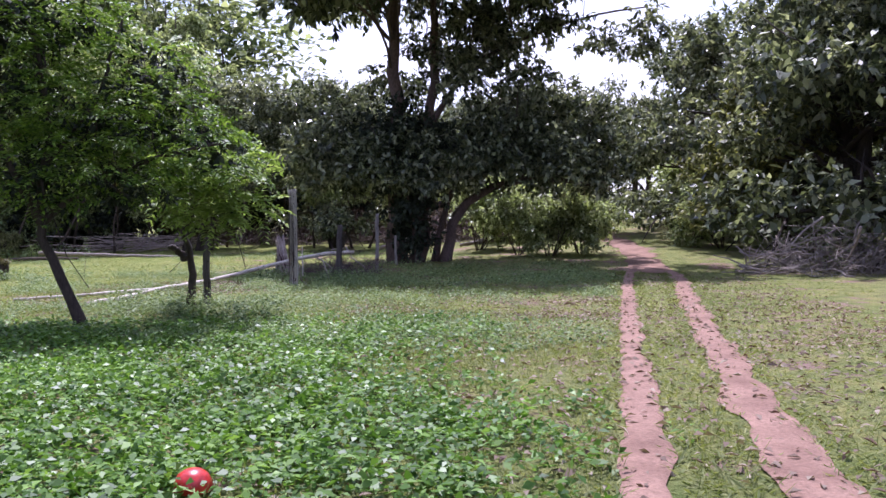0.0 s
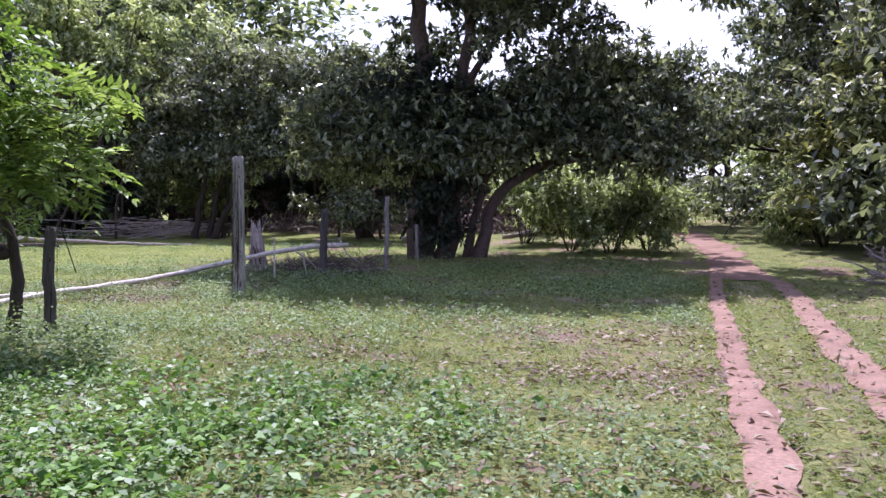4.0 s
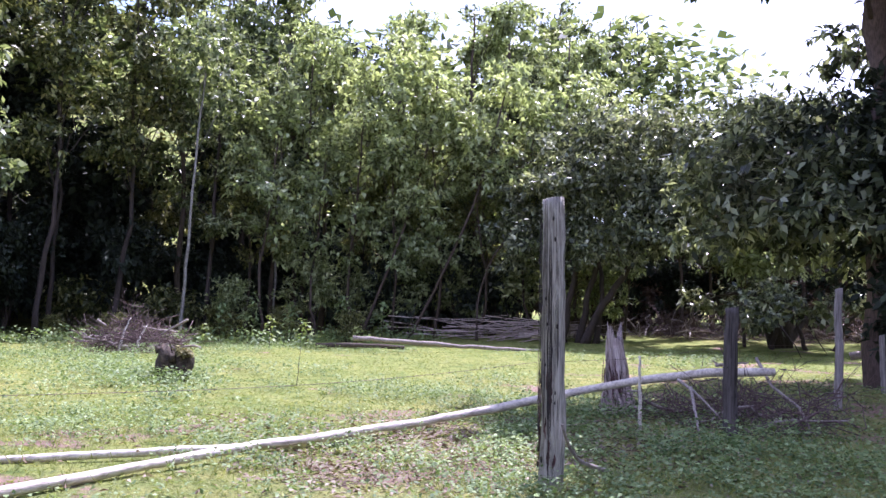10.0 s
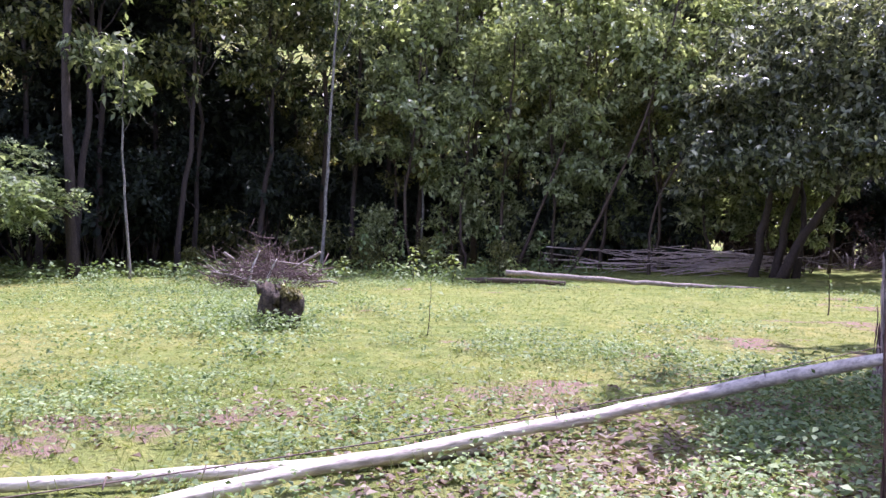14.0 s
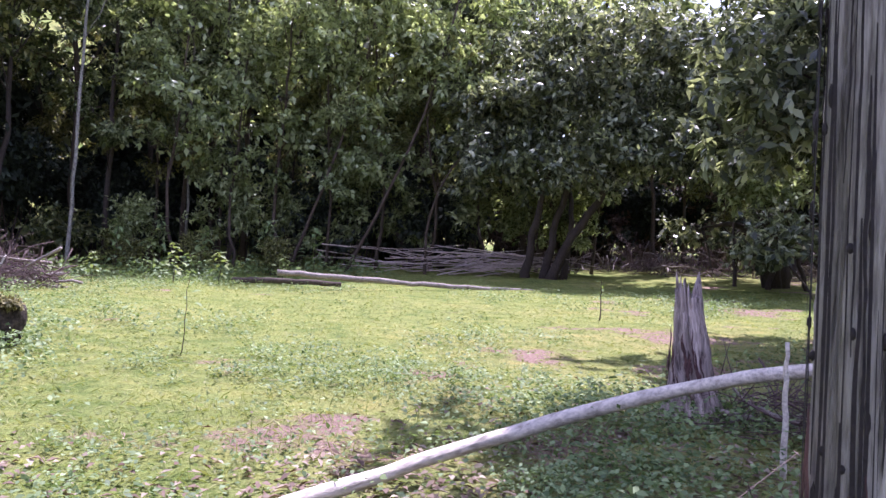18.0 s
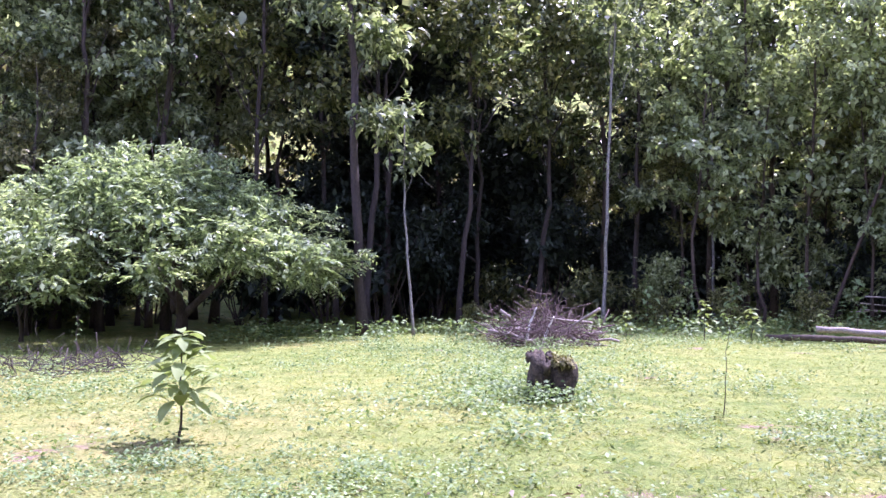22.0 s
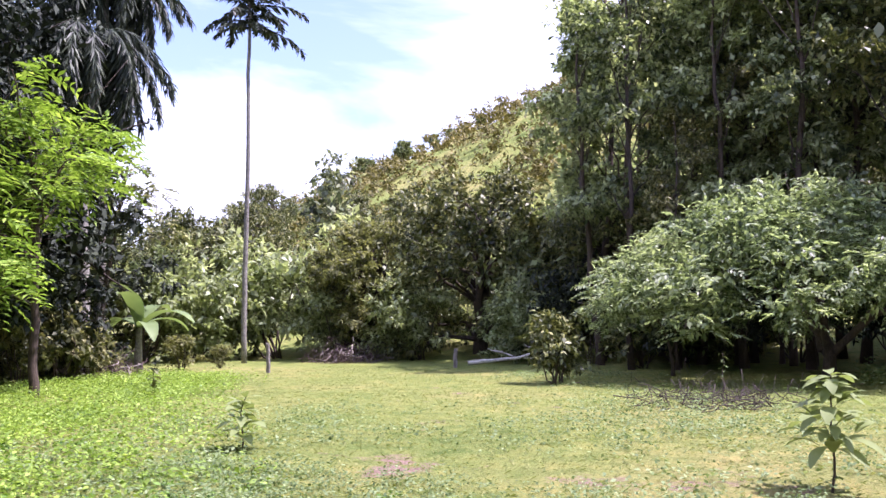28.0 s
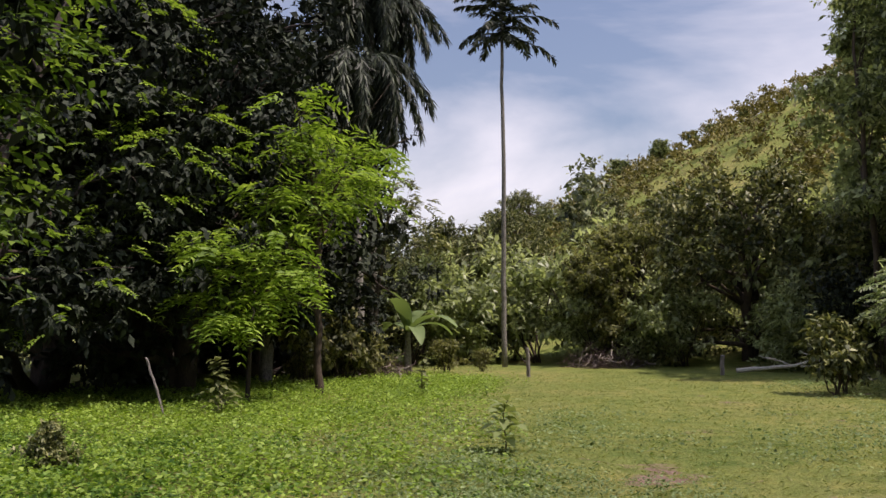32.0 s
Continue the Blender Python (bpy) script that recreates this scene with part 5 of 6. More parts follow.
def rot_strips(shaft, radius, count, low, high, seed):
    """Sunken brown streaks of rot along a post; radius(z) is the post's own."""
    rng = np.random.default_rng(seed)
    for k in range(count):
        z0 = rng.uniform(low, high)
        z = np.linspace(z0, z0 + rng.uniform(0.08, 0.34), 10)
        a = rng.uniform(0, 6.28) + np.cumsum(rng.normal(0, 0.03, 10))
        r = radius(z) + 0.003
        w = rng.uniform(0.005, 0.014) / r * np.sin(np.pi * np.linspace(0.06, 0.94, 10)) * rng.uniform(0.6, 1.3, 10)
        v = np.stack([np.column_stack([r * np.cos(a + d * w), r * np.sin(a + d * w), z]) for d in (-1, 1)], 1).reshape(-1, 3)
        q = np.arange(9) * 2
        part("rot_streak", quad_mesh("rot_streak", v, np.stack([q, q + 1, q + 3, q + 2], -1), ROT), shaft)


knot_disc = disc_mesh("knot", 0.011, 0.004, KNOT)


def fence_post(label, at, h, r, seed, lean=(0, 0), knots=0, square=0.0, turn=0.0, mat=WOOD_GREY):
    ob = thing("fence_post", label, "fence post", "fence posts", (*at, gz(*at)))
    ob.matrix_basis = pose(*at, gz(*at), lean[0], lean[1], turn)
    shaft = part("shaft", post_mesh("shaft", h, r, seed, mat, square=square), ob)
    rng = random.Random(seed)
    nrg = np.random.default_rng(seed)
    for k in range(knots):
        a = radians(k * 360 / max(1, knots) + rng.uniform(-6, 6))
        z0 = rng.uniform(0, h * 0.75)
        z1 = min(h * 0.99, z0 + rng.uniform(0.15, 0.75) * h)
        zz = np.linspace(z0, z1, 12)
        aa = a + np.cumsum(nrg.normal(0, 0.018, 12))
        wd = rng.uniform(0.0016, 0.005) / r * np.sin(np.pi * np.linspace(0.04, 0.96, 12)) ** 0.5
        rr = r * (1.062 - 0.14 * (zz + 0.25) / (h + 0.25)) * 1.0 + 0.003
        v = np.stack([np.column_stack([rr * np.cos(aa + sg * wd), rr * np.sin(aa + sg * wd), zz]) for sg in (-1, 1)], 1).reshape(-1, 3)
        q = np.arange(11) * 2
        part("crack", quad_mesh("crack", v, np.stack([q, q + 1, q + 3, q + 2], -1), KNOT), shaft)
    for _ in range(knots):
        a, z = rng.uniform(0, 360), rng.uniform(0.1, h * 0.95)
        kn = part("knot", knot_disc, shaft)
        kn.matrix_basis = pose(0, 0, z, 0, 0, a) @ pose(r * 0.99, 0, 0, 0, 90, 0) @ Matrix.Diagonal((rng.uniform(0.9, 2.6), rng.uniform(0.4, 0.8), 1, 1))
    return ob


tall_post = fence_post("tall grey weathered wooden fence post with drying cracks", (-5.96, 13.45), 2.16, 0.088, 91, (0.3, -0.3), 60, 0.6, 12, WOOD_PALE)
rot_strips(tall_post.children[0], lambda z: 0.088 * (1.062 - 0.14 * (z + 0.25) / 2.41), 44, 0.1, 0.75, 391)
fence_post("short dark weathered fence post beside a small tree", (-5.83, 9.39), 1.12, 0.06, 92, (-1, 1.5), 6, 0, 0, WOOD_DARK)
fence_post("grey weathered fence post among fallen branches", (-6.1, 16.9), 1.38, 0.072, 93, (1, 2), 14, 0, 0, WOOD_DARK)
fence_post("thin pale fence slat near the big tree", (-6.25, 20.8), 1.72, 0.055, 94, (0, 1), 3, 1.0)
fence_post("thin grey fence post under the big tree", (-6.5, 24.0), 1.0, 0.05, 95, (2, -2), 3)
fence_post("short pale post at the far end of the clearing", (-28.0, -5.4), 0.95, 0.065, 96, (0, 2), 2)
fence_post("short pale post at the far end of the clearing", (-32.3, -0.7), 0.65, 0.07, 97, (0, -2), 2)
fence_post("thin leaning wooden stake in weeds", (-13.2, -2.2), 1.1, 0.022, 98, (16, 12), 0)
fence_post("grey post in weeds at the clearing's edge", (-16.2, -8.0), 1.0, 0.05, 99, (1, 3), 1)

# broken grey post stump
stump = thing("broken_post", "broken weathered grey hardwood post stump with split top", "post stump", "", (-8.06, 17.9, gz(-8.06, 17.9)))
stump.matrix_basis = pose(-8.06, 17.9, gz(-8.06, 17.9), 0, -6, 0)
stump_shaft = part("shaft", post_mesh("shaft", 1.0, 0.165, 101, WOOD_SPLIT, 30, 56, 0.62, 0, 0.34, 2.2, 0.7), stump)
rot_strips(stump_shaft, lambda z: 0.165 * (1.06 - 0.44 * (z + 0.25) / 1.25 + 0.7 * np.exp(-np.maximum(z, 0) / 0.3)), 54, 0.0, 0.42, 392)


def wire(label, pts, seed):
    rng = np.random.default_rng(seed)
    pts = np.asarray(pts, float)
    ob = thing("barbed_wire", label, "barbed wire", "fence wires", pts[0])
    rel = pts - pts[0]
    s = np.r_[0, np.cumsum(np.linalg.norm(np.diff(rel, axis=0), axis=1))]
    u = np.linspace(0, s[-1], 40)
    line = np.stack([np.interp(u, s, rel[:, k]) for k in range(3)], 1)
    line[:, 2] -= 0.05 * np.abs(np.sin(u / s[-1] * np.pi * (len(pts) - 1)))
    strand = part("strand", Soup().tube(line, 0.0014, 4).mesh("strand", WIRE_METAL, True), ob)
    b = Soup()
    for k in np.arange(0.1, s[-1], 0.16):
        p = np.array([np.interp(k, u, line[:, i]) for i in range(3)])
        d = unit(rng.normal(0, 1, 3)) * 0.016
        b.tube([p - d, p, p + d], [0.001, 0.002, 0.001], 4)
    tagged(part("barb", b.mesh("barb", WIRE_METAL), strand), kind="stuff")
    return ob


wire("rusty barbed wire strand between fence posts", [(-6.07, 9.45, 0.9), (-6.05, 13.4, 0.92)], 1)
wire("rusty barbed wire strand between fence posts", [(-6.07, 9.45, 0.3), (-6.05, 13.4, 0.33)], 4)
wire("rusty barbed wire strand between fence posts", [(-6.05, 13.5, 0.92), (-6.15, 16.9, 1.0), (-6.3, 20.8, 1.0)], 2)
wire("rusty barbed wire strand between fence posts", [(-6.05, 13.5, 0.42), (-6.15, 16.9, 0.5), (-6.3, 20.8, 0.5)], 3)


def fallen_pole(label, pts, r0, r1, seed, mat=WOOD_POLE, name="wooden_pole", category="wooden pole", group="fallen poles", forks=()):
    rng = np.random.default_rng(seed)
    pts = np.asarray(pts, float)
    ob = thing(name, label, category, group, pts[0])
    rel = pts - pts[0]
    s = np.r_[0, np.cumsum(np.linalg.norm(np.diff(rel, axis=0), axis=1))]
    n = max(12, int(s[-1] / 0.25))
    u = np.linspace(0, s[-1], n)
    line = np.stack([np.interp(u, s, rel[:, k]) for k in range(3)], 1)
    for _ in range(4):
        line[1:-1] = (line[:-2] + 2 * line[1:-1] + line[2:]) / 4
    line[1:-1] += rng.normal(0, 0.12 * r0, (n - 2, 3))
    pole_part = part("pole", Soup().tube(line, np.linspace(r0, r1, n) * (1 + rng.normal(0, 0.04, n)), 10, 0.04, rng).mesh("pole", mat, True), ob)
    for f in forks:
        f = np.asarray(f, float) - pts[0]
        part("branch", Soup().tube(bend(f[0], f[1], 0.08, 6, rng), np.linspace(r0 * 0.45, 0.008, 6), 6).mesh("branch", mat, True), pole_part)
    return ob


fallen_pole("long pale debarked pole sloping down into the field", [(-8.02, 9.2, 0.05), (-8.05, 9.8, 0.05), (-8.1, 10.5, 0.055), (-8.28, 11.4, 0.065), (-8.42, 12.2, 0.085), (-8.47, 13.2, 0.09), (-8.5, 14.2, 0.095), (-8.44, 15.4, 0.15), (-8.06, 16.5, 0.31), (-7.52, 17.1, 0.48), (-6.57, 17.7, 0.66), (-6.1, 18.1, 0.66)], 0.034, 0.05, 111)
fallen_pole("long pale crooked pole lying in the field", [(-9.9, 9.8, 0.05), (-9.35, 10.75, 0.05), (-8.98, 11.45, 0.06), (-8.77, 12.05, 0.06), (-8.66, 12.6, 0.04), (-8.58, 13.2, 0.03), (-8.5, 13.75, 0.03)], 0.03, 0.04, 112)
fallen_pole("pale fallen log at the forest edge", [(-20.6, 24.3, 0.42), (-19.2, 26.0, 0.3), (-17.6, 28.0, 0.16), (-16.1, 29.9, 0.08)], 0.07, 0.045, 113, WOOD_DEAD)
fallen_pole("dark fallen log at the forest edge", [(-22.6, 24.6, 0.12), (-21.0, 24.9, 0.2), (-19.8, 25.6, 0.16)], 0.075, 0.06, 114, BARK_BROWN)
lrng = random.Random(8)
for k in range(62):
    u = lrng.random()
    x, y = -24.5 + 5.4 * u + lrng.uniform(-0.8, 0.8), 31.6 + 2.6 * u + lrng.uniform(-0.8, 0.8)
    z = gz(x, y) + 0.06 + 0.6 * lrng.random()
    ang, half = lrng.uniform(-0.5, 1.6), lrng.uniform(0.9, 2.2)
    dx, dy = half * math.cos(ang), half * math.sin(ang)
    fallen_pole("grey dead branch in a pile of cut wood", [(x - dx, y - dy, max(0.05, z + lrng.uniform(-0.3, 0.25))), (x + lrng.uniform(-0.2, 0.2), y + lrng.uniform(-0.2, 0.2), z + 0.08), (x + dx, y + dy, max(0.05, z + lrng.uniform(-0.3, 0.35)))], 0.02, 0.008, 220 + k, WOOD_PINK, "dead_branch", "branch", "cut wood")
fallen_pole("bleached fallen tree limb with forks", [(-34.1, -1.0, 0.1), (-34.5, -0.1, 0.2), (-34.8, 0.7, 0.22), (-35.0, 1.2, 0.42), (-35.2, 1.8, 0.75)], 0.085, 0.035, 140, WOOD_BLEACHED, "fallen_limb", "branch", "",
            [((-34.8, 0.7, 0.24), (-34.5, -0.2, 0.55)), ((-34.6, 0.2, 0.5), (-34.3, -0.3, 0.62)), ((-34.9, 0.9, 0.26), (-35.4, 2.6, 0.3)), ((-35.1, 1.5, 0.58), (-34.9, 0.9, 0.8)), ((-35.0, 1.2, 0.42), (-35.4, 2.0, 0.38))])
for k, (x, y, h2) in enumerate([(-6.7, 22.9, 0.9), (-4.6, 27.6, 0.75), (-4.4, 27.8, 1.0)]):
    fallen_pole("grey cut log leaning behind the big tree", [(x - 1.0, y + 3.2, 0.55), (x + 0.6, y + 3.6, h2)], 0.08, 0.07, 150 + k, WOOD_DEAD, "dead_branch", "branch", "cut wood")


def brush_pile(label, at, w, h, n, seed, mat=TWIG, thick=0.02, length=1.3, name="brush_pile", long_way=0.0, limbs_seen=24):
    """A heap of dry branches: the larger ones are single parts, the fine twigs one joined rest."""
    rng = np.random.default_rng(seed)
    ob = thing(name, label, "brush pile", "brush piles", (*at, gz(*at)))
    fine = Soup()
    for k in range(n):
        a, rr = rng.random() * 6.28, rng.random() ** 0.6
        c = np.array([w * rr * math.cos(a) * (1 + long_way), w * rr * math.sin(a), 0.05 + h * (1 - 0.75 * rr) * rng.random() ** 1.4 * (0.7 + 0.3 * math.sin(2 * a + seed))])
        d = unit(rng.normal(0, 1, 3) * [1, 1, 0.45 + 0.5 * rng.random()]) * length * rng.uniform(0.4, 1.0) * 0.5
        p = bend(c - d, c + d, 0.18, 6, rng)
        p[:, 2] = np.maximum(p[:, 2], 0.02)
        big = k < limbs_seen
        r = thick * (1.6 if big else rng.uniform(0.3, 0.7))
        if big:
            part("branch", Soup().tube(p, np.linspace(r, r * 0.4, 6), 6).mesh("branch", WOOD_DEAD, True), ob)
        else:
            fine.tube(p, np.linspace(r, r * 0.3, 6), 4)
            for _ in range(2):
                q = p[rng.integers(2, 6)]
                e = q + unit(rng.normal(0, 1, 3) + d) * length * 0.28
                fine.tube([q, (q + e) / 2 + rng.normal(0, 0.02, 3), e], [r * 0.5, r * 0.4, r * 0.2], 4)
    tagged(part("brushwood", fine.mesh("brushwood", mat), ob), kind="stuff")
    return ob


brush_pile("heap of dry brown cut branches at the forest edge", (-23.6, 19.2), 1.15, 1.5, 230, 161, TWIG, 0.024, 1.9, "brush_pile", 0.0, 16)
brush_pile("wide heap of bleached dry branches beside the track", (6.7, 20.6), 2.1, 2.1, 300, 162, WOOD_DEAD, 0.022, 2.1, "brush_pile", 0.3, 46)
brush_pile("heap of dry branches under the fence post", (-6.6, 18.3), 1.3, 0.62, 190, 163, TWIG, 0.014, 1.4, "brush_pile", 0.0, 7)
for k, (x, y) in enumerate([(-16.5, 38.5), (-13.0, 39.5), (-9.8, 40.5), (-19.5, 39.5), (-7.0, 39.0), (-14.6, 43)]):
    brush_pile("tangle of dry brown scrub under the trees", (x, y), 2.0, 2.0, 150, 170 + k, TWIG, 0.02, 1.8, "dry_scrub")
for k, (x, y) in enumerate([(-23.4, -8.0), (-24.8, -9.6), (-22.2, -9.6), (-36.2, -6.9), (-35.4, -7.6)]):
    brush_pile("tangle of dry reddish scrub at the clearing's end", (x, y), 1.3, 1.2, 120, 180 + k, TWIG, 0.016, 1.2, "dry_scrub")

# debris heap; its dark colour also stands in for the tree's shadow patch
brush_pile("low heap of dead branches darkened for the wide tree's shadow", (-21.9, 9.1), 1.5, 0.16, 110, 164, BARK_DARK, 0.018, 1.1, "brush_pile", 0.3, 0)
# upright snag in the branch heap
fallen_pole("pale bare stick leaning in the branch heap", [(-6.94, 16.5, 0.02), (-6.95, 16.52, 0.42), (-6.95, 16.5, 0.84)], 0.022, 0.012, 190, WOOD_POLE, "dead_branch", "branch", "cut wood")

for k, pts in enumerate([[(-6.6, 17.0, 0.5), (-6.4, 16.7, 0.3), (-6.2, 16.4, 0.03)], [(-6.9, 17.3, 0.55), (-6.5, 17.0, 0.42), (-6.2, 16.9, 0.2)], [(-6.54, 17.5, 0.73), (-6.26, 17.75, 0.77)],
                         [(-5.9, 14.2, 0.03), (-5.85, 13.6, 0.2), (-5.75, 13.3, 0.5)]]):
    fallen_pole("pale dry broken branch by the fence", pts, 0.02, 0.009, 191 + k, WOOD_DEAD, "dead_branch", "branch", "cut wood")
for k, (x, y, ln) in enumerate([(-23.2, 18.6, 0.9), (-22.9, 18.9, 0.7)]):
    fallen_pole("pale broken limb in the branch heap", [(x, y, 0.05), (x - 0.1, y + 0.15, ln * 0.6), (x - 0.05, y + 0.3, ln)], 0.04, 0.015, 198 + k, WOOD_BLEACHED, "dead_branch", "branch", "cut wood")

STUMP_WOOD = bark("rotten_wood", (0.008, 0.006, 0.004), (0.1, 0.072, 0.05), 12.0, (1, 1, 1), 0.95, 1.0, 22.0)
# mossy old stump in the clearing
old = thing("old_stump", "dark rotten tree stump with moss and pale broken top", "tree stump", "", (-15.1, 15.55, gz(-15.1, 15.55)), 0, 0.88)
def lump_mesh(name, rx, ry, rz, seed, mat, rough=0.12):
    """A knobbly rounded block of rotten wood."""
    rng = np.random.default_rng(seed)
    rows_n, cols_n = 14, 22
    th, ph = np.linspace(0.03, np.pi * 0.9, rows_n), np.linspace(0, 2 * np.pi, cols_n, endpoint=False)
    T, P = np.meshgrid(th, ph, indexing="ij")
    box = 1 / np.maximum(np.abs(np.sin(T)) ** 2.6 + np.abs(np.cos(T)) ** 2.6, 1e-3) ** (1 / 2.6)
    k = box * (1 + sum(rough / (i + 1) * np.sin((i + 2) * P + rng.uniform(0, 6)) * np.sin((i + 2) * T + rng.uniform(0, 6)) for i in range(6)) + rng.normal(0, rough * 0.2, T.shape))
    v = np.stack([rx * k * np.sin(T) * np.cos(P), ry * k * np.sin(T) * np.sin(P), rz * k * np.cos(T)], -1).reshape(-1, 3)
    a = np.arange(rows_n - 1)[:, None] * cols_n
    i = np.arange(cols_n)[None]
    j = (i + 1) % cols_n
    q = np.stack([a + i, a + cols_n + i, a + cols_n + j, a + j], -1).reshape(-1, 4)
    top = np.stack([np.zeros(10, int), np.arange(1, 20, 2), np.arange(2, 21, 2), np.arange(3, 22, 2)], -1)
    return quad_mesh(name, v, np.concatenate([q, top]), mat, True)


part("wood", lump_mesh("wood", 0.18, 0.18, 0.36, 201, STUMP_WOOD, 0.22), old).matrix_basis = pose(-0.06, -0.13, 0.28)
part("side_stump", lump_mesh("side_stump", 0.17, 0.16, 0.31, 202, STUMP_WOOD, 0.24), old).matrix_basis = pose(0.07, 0.17, 0.25)
for sx, sy, sz, sr in ((-0.08, -0.27, 0.6, 0.065), (-0.02, 0.0, 0.6, 0.06), (0.1, -0.1, 0.46, 0.08)):
    part("snag", lump_mesh("snag", sr, sr, sr * 1.2, 205, STUMP_WOOD, 0.2), old).matrix_basis = pose(sx, sy, sz)
moss = Soup()
mrng = np.random.default_rng(203)
sprays(moss, mrng, [(0.07, 0.17, 0.54, 0.15, 0.14, 0.05), (0.1, 0.12, 0.54, 0.1, 0.1, 0.05)], 120, 6, 0.05, 0.6, 0.08, 0.2, 0.3)
part("moss", moss.mesh("moss", LEAF_HILL), old, "yellow-green moss")


# ---- young plants ----
def big_leaf_mesh(length, width, mat):
    u = np.linspace(0, 1, 6)
    w = width * np.sin(np.pi * np.clip(u * 0.93 + 0.05, 0, 1)) ** 0.8
    z = 0.25 * length * u - 0.55 * length * u ** 2
    v = np.stack([np.column_stack([length * u, sg * w, z + (0.12 * w if sg else 0)]) for sg in (-1, 0, 1)], 1).reshape(-1, 3)
    k = (np.arange(5)[:, None] * 3 + np.arange(2)[None]).ravel()
    return quad_mesh("leaf", v, np.stack([k, k + 1, k + 4, k + 3], -1), mat, True)


def sapling(label, at, h, leaf, leaves, seed, name="sapling", bare=0.4, mat=WEED, lean=0.0, spread=0.0, thick=0.014):
    rng = random.Random(seed)
    nrg = np.random.default_rng(seed)
    ob = thing(name, label, "plant", "saplings", (*at, gz(*at)))
    line = bend((0, 0, -0.05), (lean, 0.04, h), 0.05, 9, nrg)
    part("stem", Soup().tube(line, np.linspace(thick, thick * 0.36, 9), 6).mesh("stem", BARK_BROWN, True), ob)
    for k in range(leaves):
        f = bare + (1 - bare) * (k + 0.5) / leaves
        p = [np.interp(f, np.linspace(0, 1, 9), line[:, i]) for i in range(3)]
        lf = part("leaf", leaf, ob)
        ang = radians(k * 137.5)
        off = spread * rng.random() * math.sin(math.pi * min(1, 1.15 * k / leaves + 0.1))
        lf.matrix_basis = pose(p[0] + off * math.cos(ang), p[1] + off * math.sin(ang), p[2], rng.uniform(-15, 15), rng.uniform(-42, 20), k * 137.5) @ Matrix.Scale(rng.uniform(0.75, 1.15), 4)
    return ob


leaf_wide = big_leaf_mesh(0.29, 0.055, WEED)
leaf_pale = big_leaf_mesh(0.19, 0.05, LEAF_PALE)
leaf_fruit = big_leaf_mesh(0.27, 0.062, LEAF_PALE)
leaf_small = big_leaf_mesh(0.1, 0.02, WEED)
leaf_dim = big_leaf_mesh(0.2, 0.05, LEAF_MANGO)
sapling("young fruit tree with pale green drooping leaves", (-13.74, 11.21), 1.02, leaf_fruit, 60, 211, "sapling", 0.42, LEAF_PALE, 0.0, 0.26)
sapling("thin bare young tree with few small leaves", (-13.39, 16.8), 1.1, leaf_small, 26, 212, "sapling", 0.3, WEED, 0.06, 0.16, 0.006)
sapling("young pale-leaved plant in the field", (-13.74, 4.9), 0.62, leaf_fruit, 30, 213, "sapling", 0.3, LEAF_PALE, 0.0, 0.16)
sapling("small dark leafy plant in weeds", (-13.67, -1.08), 1.05, leaf_dim, 90, 214, "sapling", 0.1, LEAF_MANGO, 0.2, 0.3)
sapling("small dark leafy plant in weeds", (-19.4, -1.9), 0.9, leaf_dim, 40, 215, "sapling", 0.1, LEAF_MANGO)
sapling("thin twiggy young plant under the wide tree", (-22.4, 9.3), 0.9, leaf_small, 8, 216, "sapling", 0.5)
sapling("thin young plant with small leaves", (-12.4, 24.6), 0.7, leaf_small, 8, 217, "sapling", 0.4)
for k, (x, y, hh) in enumerate([(-22.4, 24.0, 0.8), (-23.4, 23.4, 1.0), (-21.9, 25.6, 0.7), (-24.6, 25.0, 0.9), (-26.4, 24.6, 1.0), (-25.4, 22.4, 0.7)]):
    sapling("yellow-green leafy seedling at the forest edge", (x, y), hh, leaf_pale, 26, 230 + k, "sapling", 0.35, LEAF_PALE, 0.0, 0.28)
for k, (x, y, hh) in enumerate([(-27.4, 24.2, 1.5), (-28.0, 26.0, 1.7), (-26.6, 26.6, 1.3), (-25.2, 27.8, 1.6), (-24.0, 28.6, 1.4)]):
    sapling("pale broad-leaved young plant at the forest edge", (x, y), hh, leaf_wide, 40, 240 + k, "sapling", 0.25, WEED, 0.0, 0.35)
young = shrub(218, 1.9, 0.8, LEAF_MANGO, "young leafy tree before the fallen limb", 260, 0.17, "young_tree", "saplings")
place(young, [(-26.0, 4.9, 0.95), (-9.4, 2.3, 0.32)], 20)
edge_bush = shrub(219, 1.5, 0.8, LEAF_YELLOW, "low leafy bush at the clearing's edge", 200, 0.16, "bush", "edge bushes")
place(edge_bush, [(-28.6, -9.6, 0.7), (-26.0, -11.6, 1.1), (-24.4, -8.6, 0.6), (-23.6, -10.2, 1.0), (-22.0, -8.8, 0.8), (-30.2, -9.2, 0.7), (-20.6, -7.6, 0.8), (-22.8, -7.4, 0.5),
                  (-30.8, 26.2, 1.0), (-28.6, 25.4, 0.8), (-27.4, 27.0, 1.0), (-28.9, 21.2, 0.8), (-24.6, 27.6, 0.9), (-30, 19.6, 0.7), (-26, 26.2, 0.6)], 21)

fern = shrub(220, 2.0, 0.9, LEAF_DRY, "olive and brown ferny shrub at the clearing's end", 150, 0.2, "shrub", "edge bushes")
place(fern, [(-20.6, -7.5, 1.0), (-22.0, -7.6, 1.1), (-23.2, -7.9, 0.8)], 27)

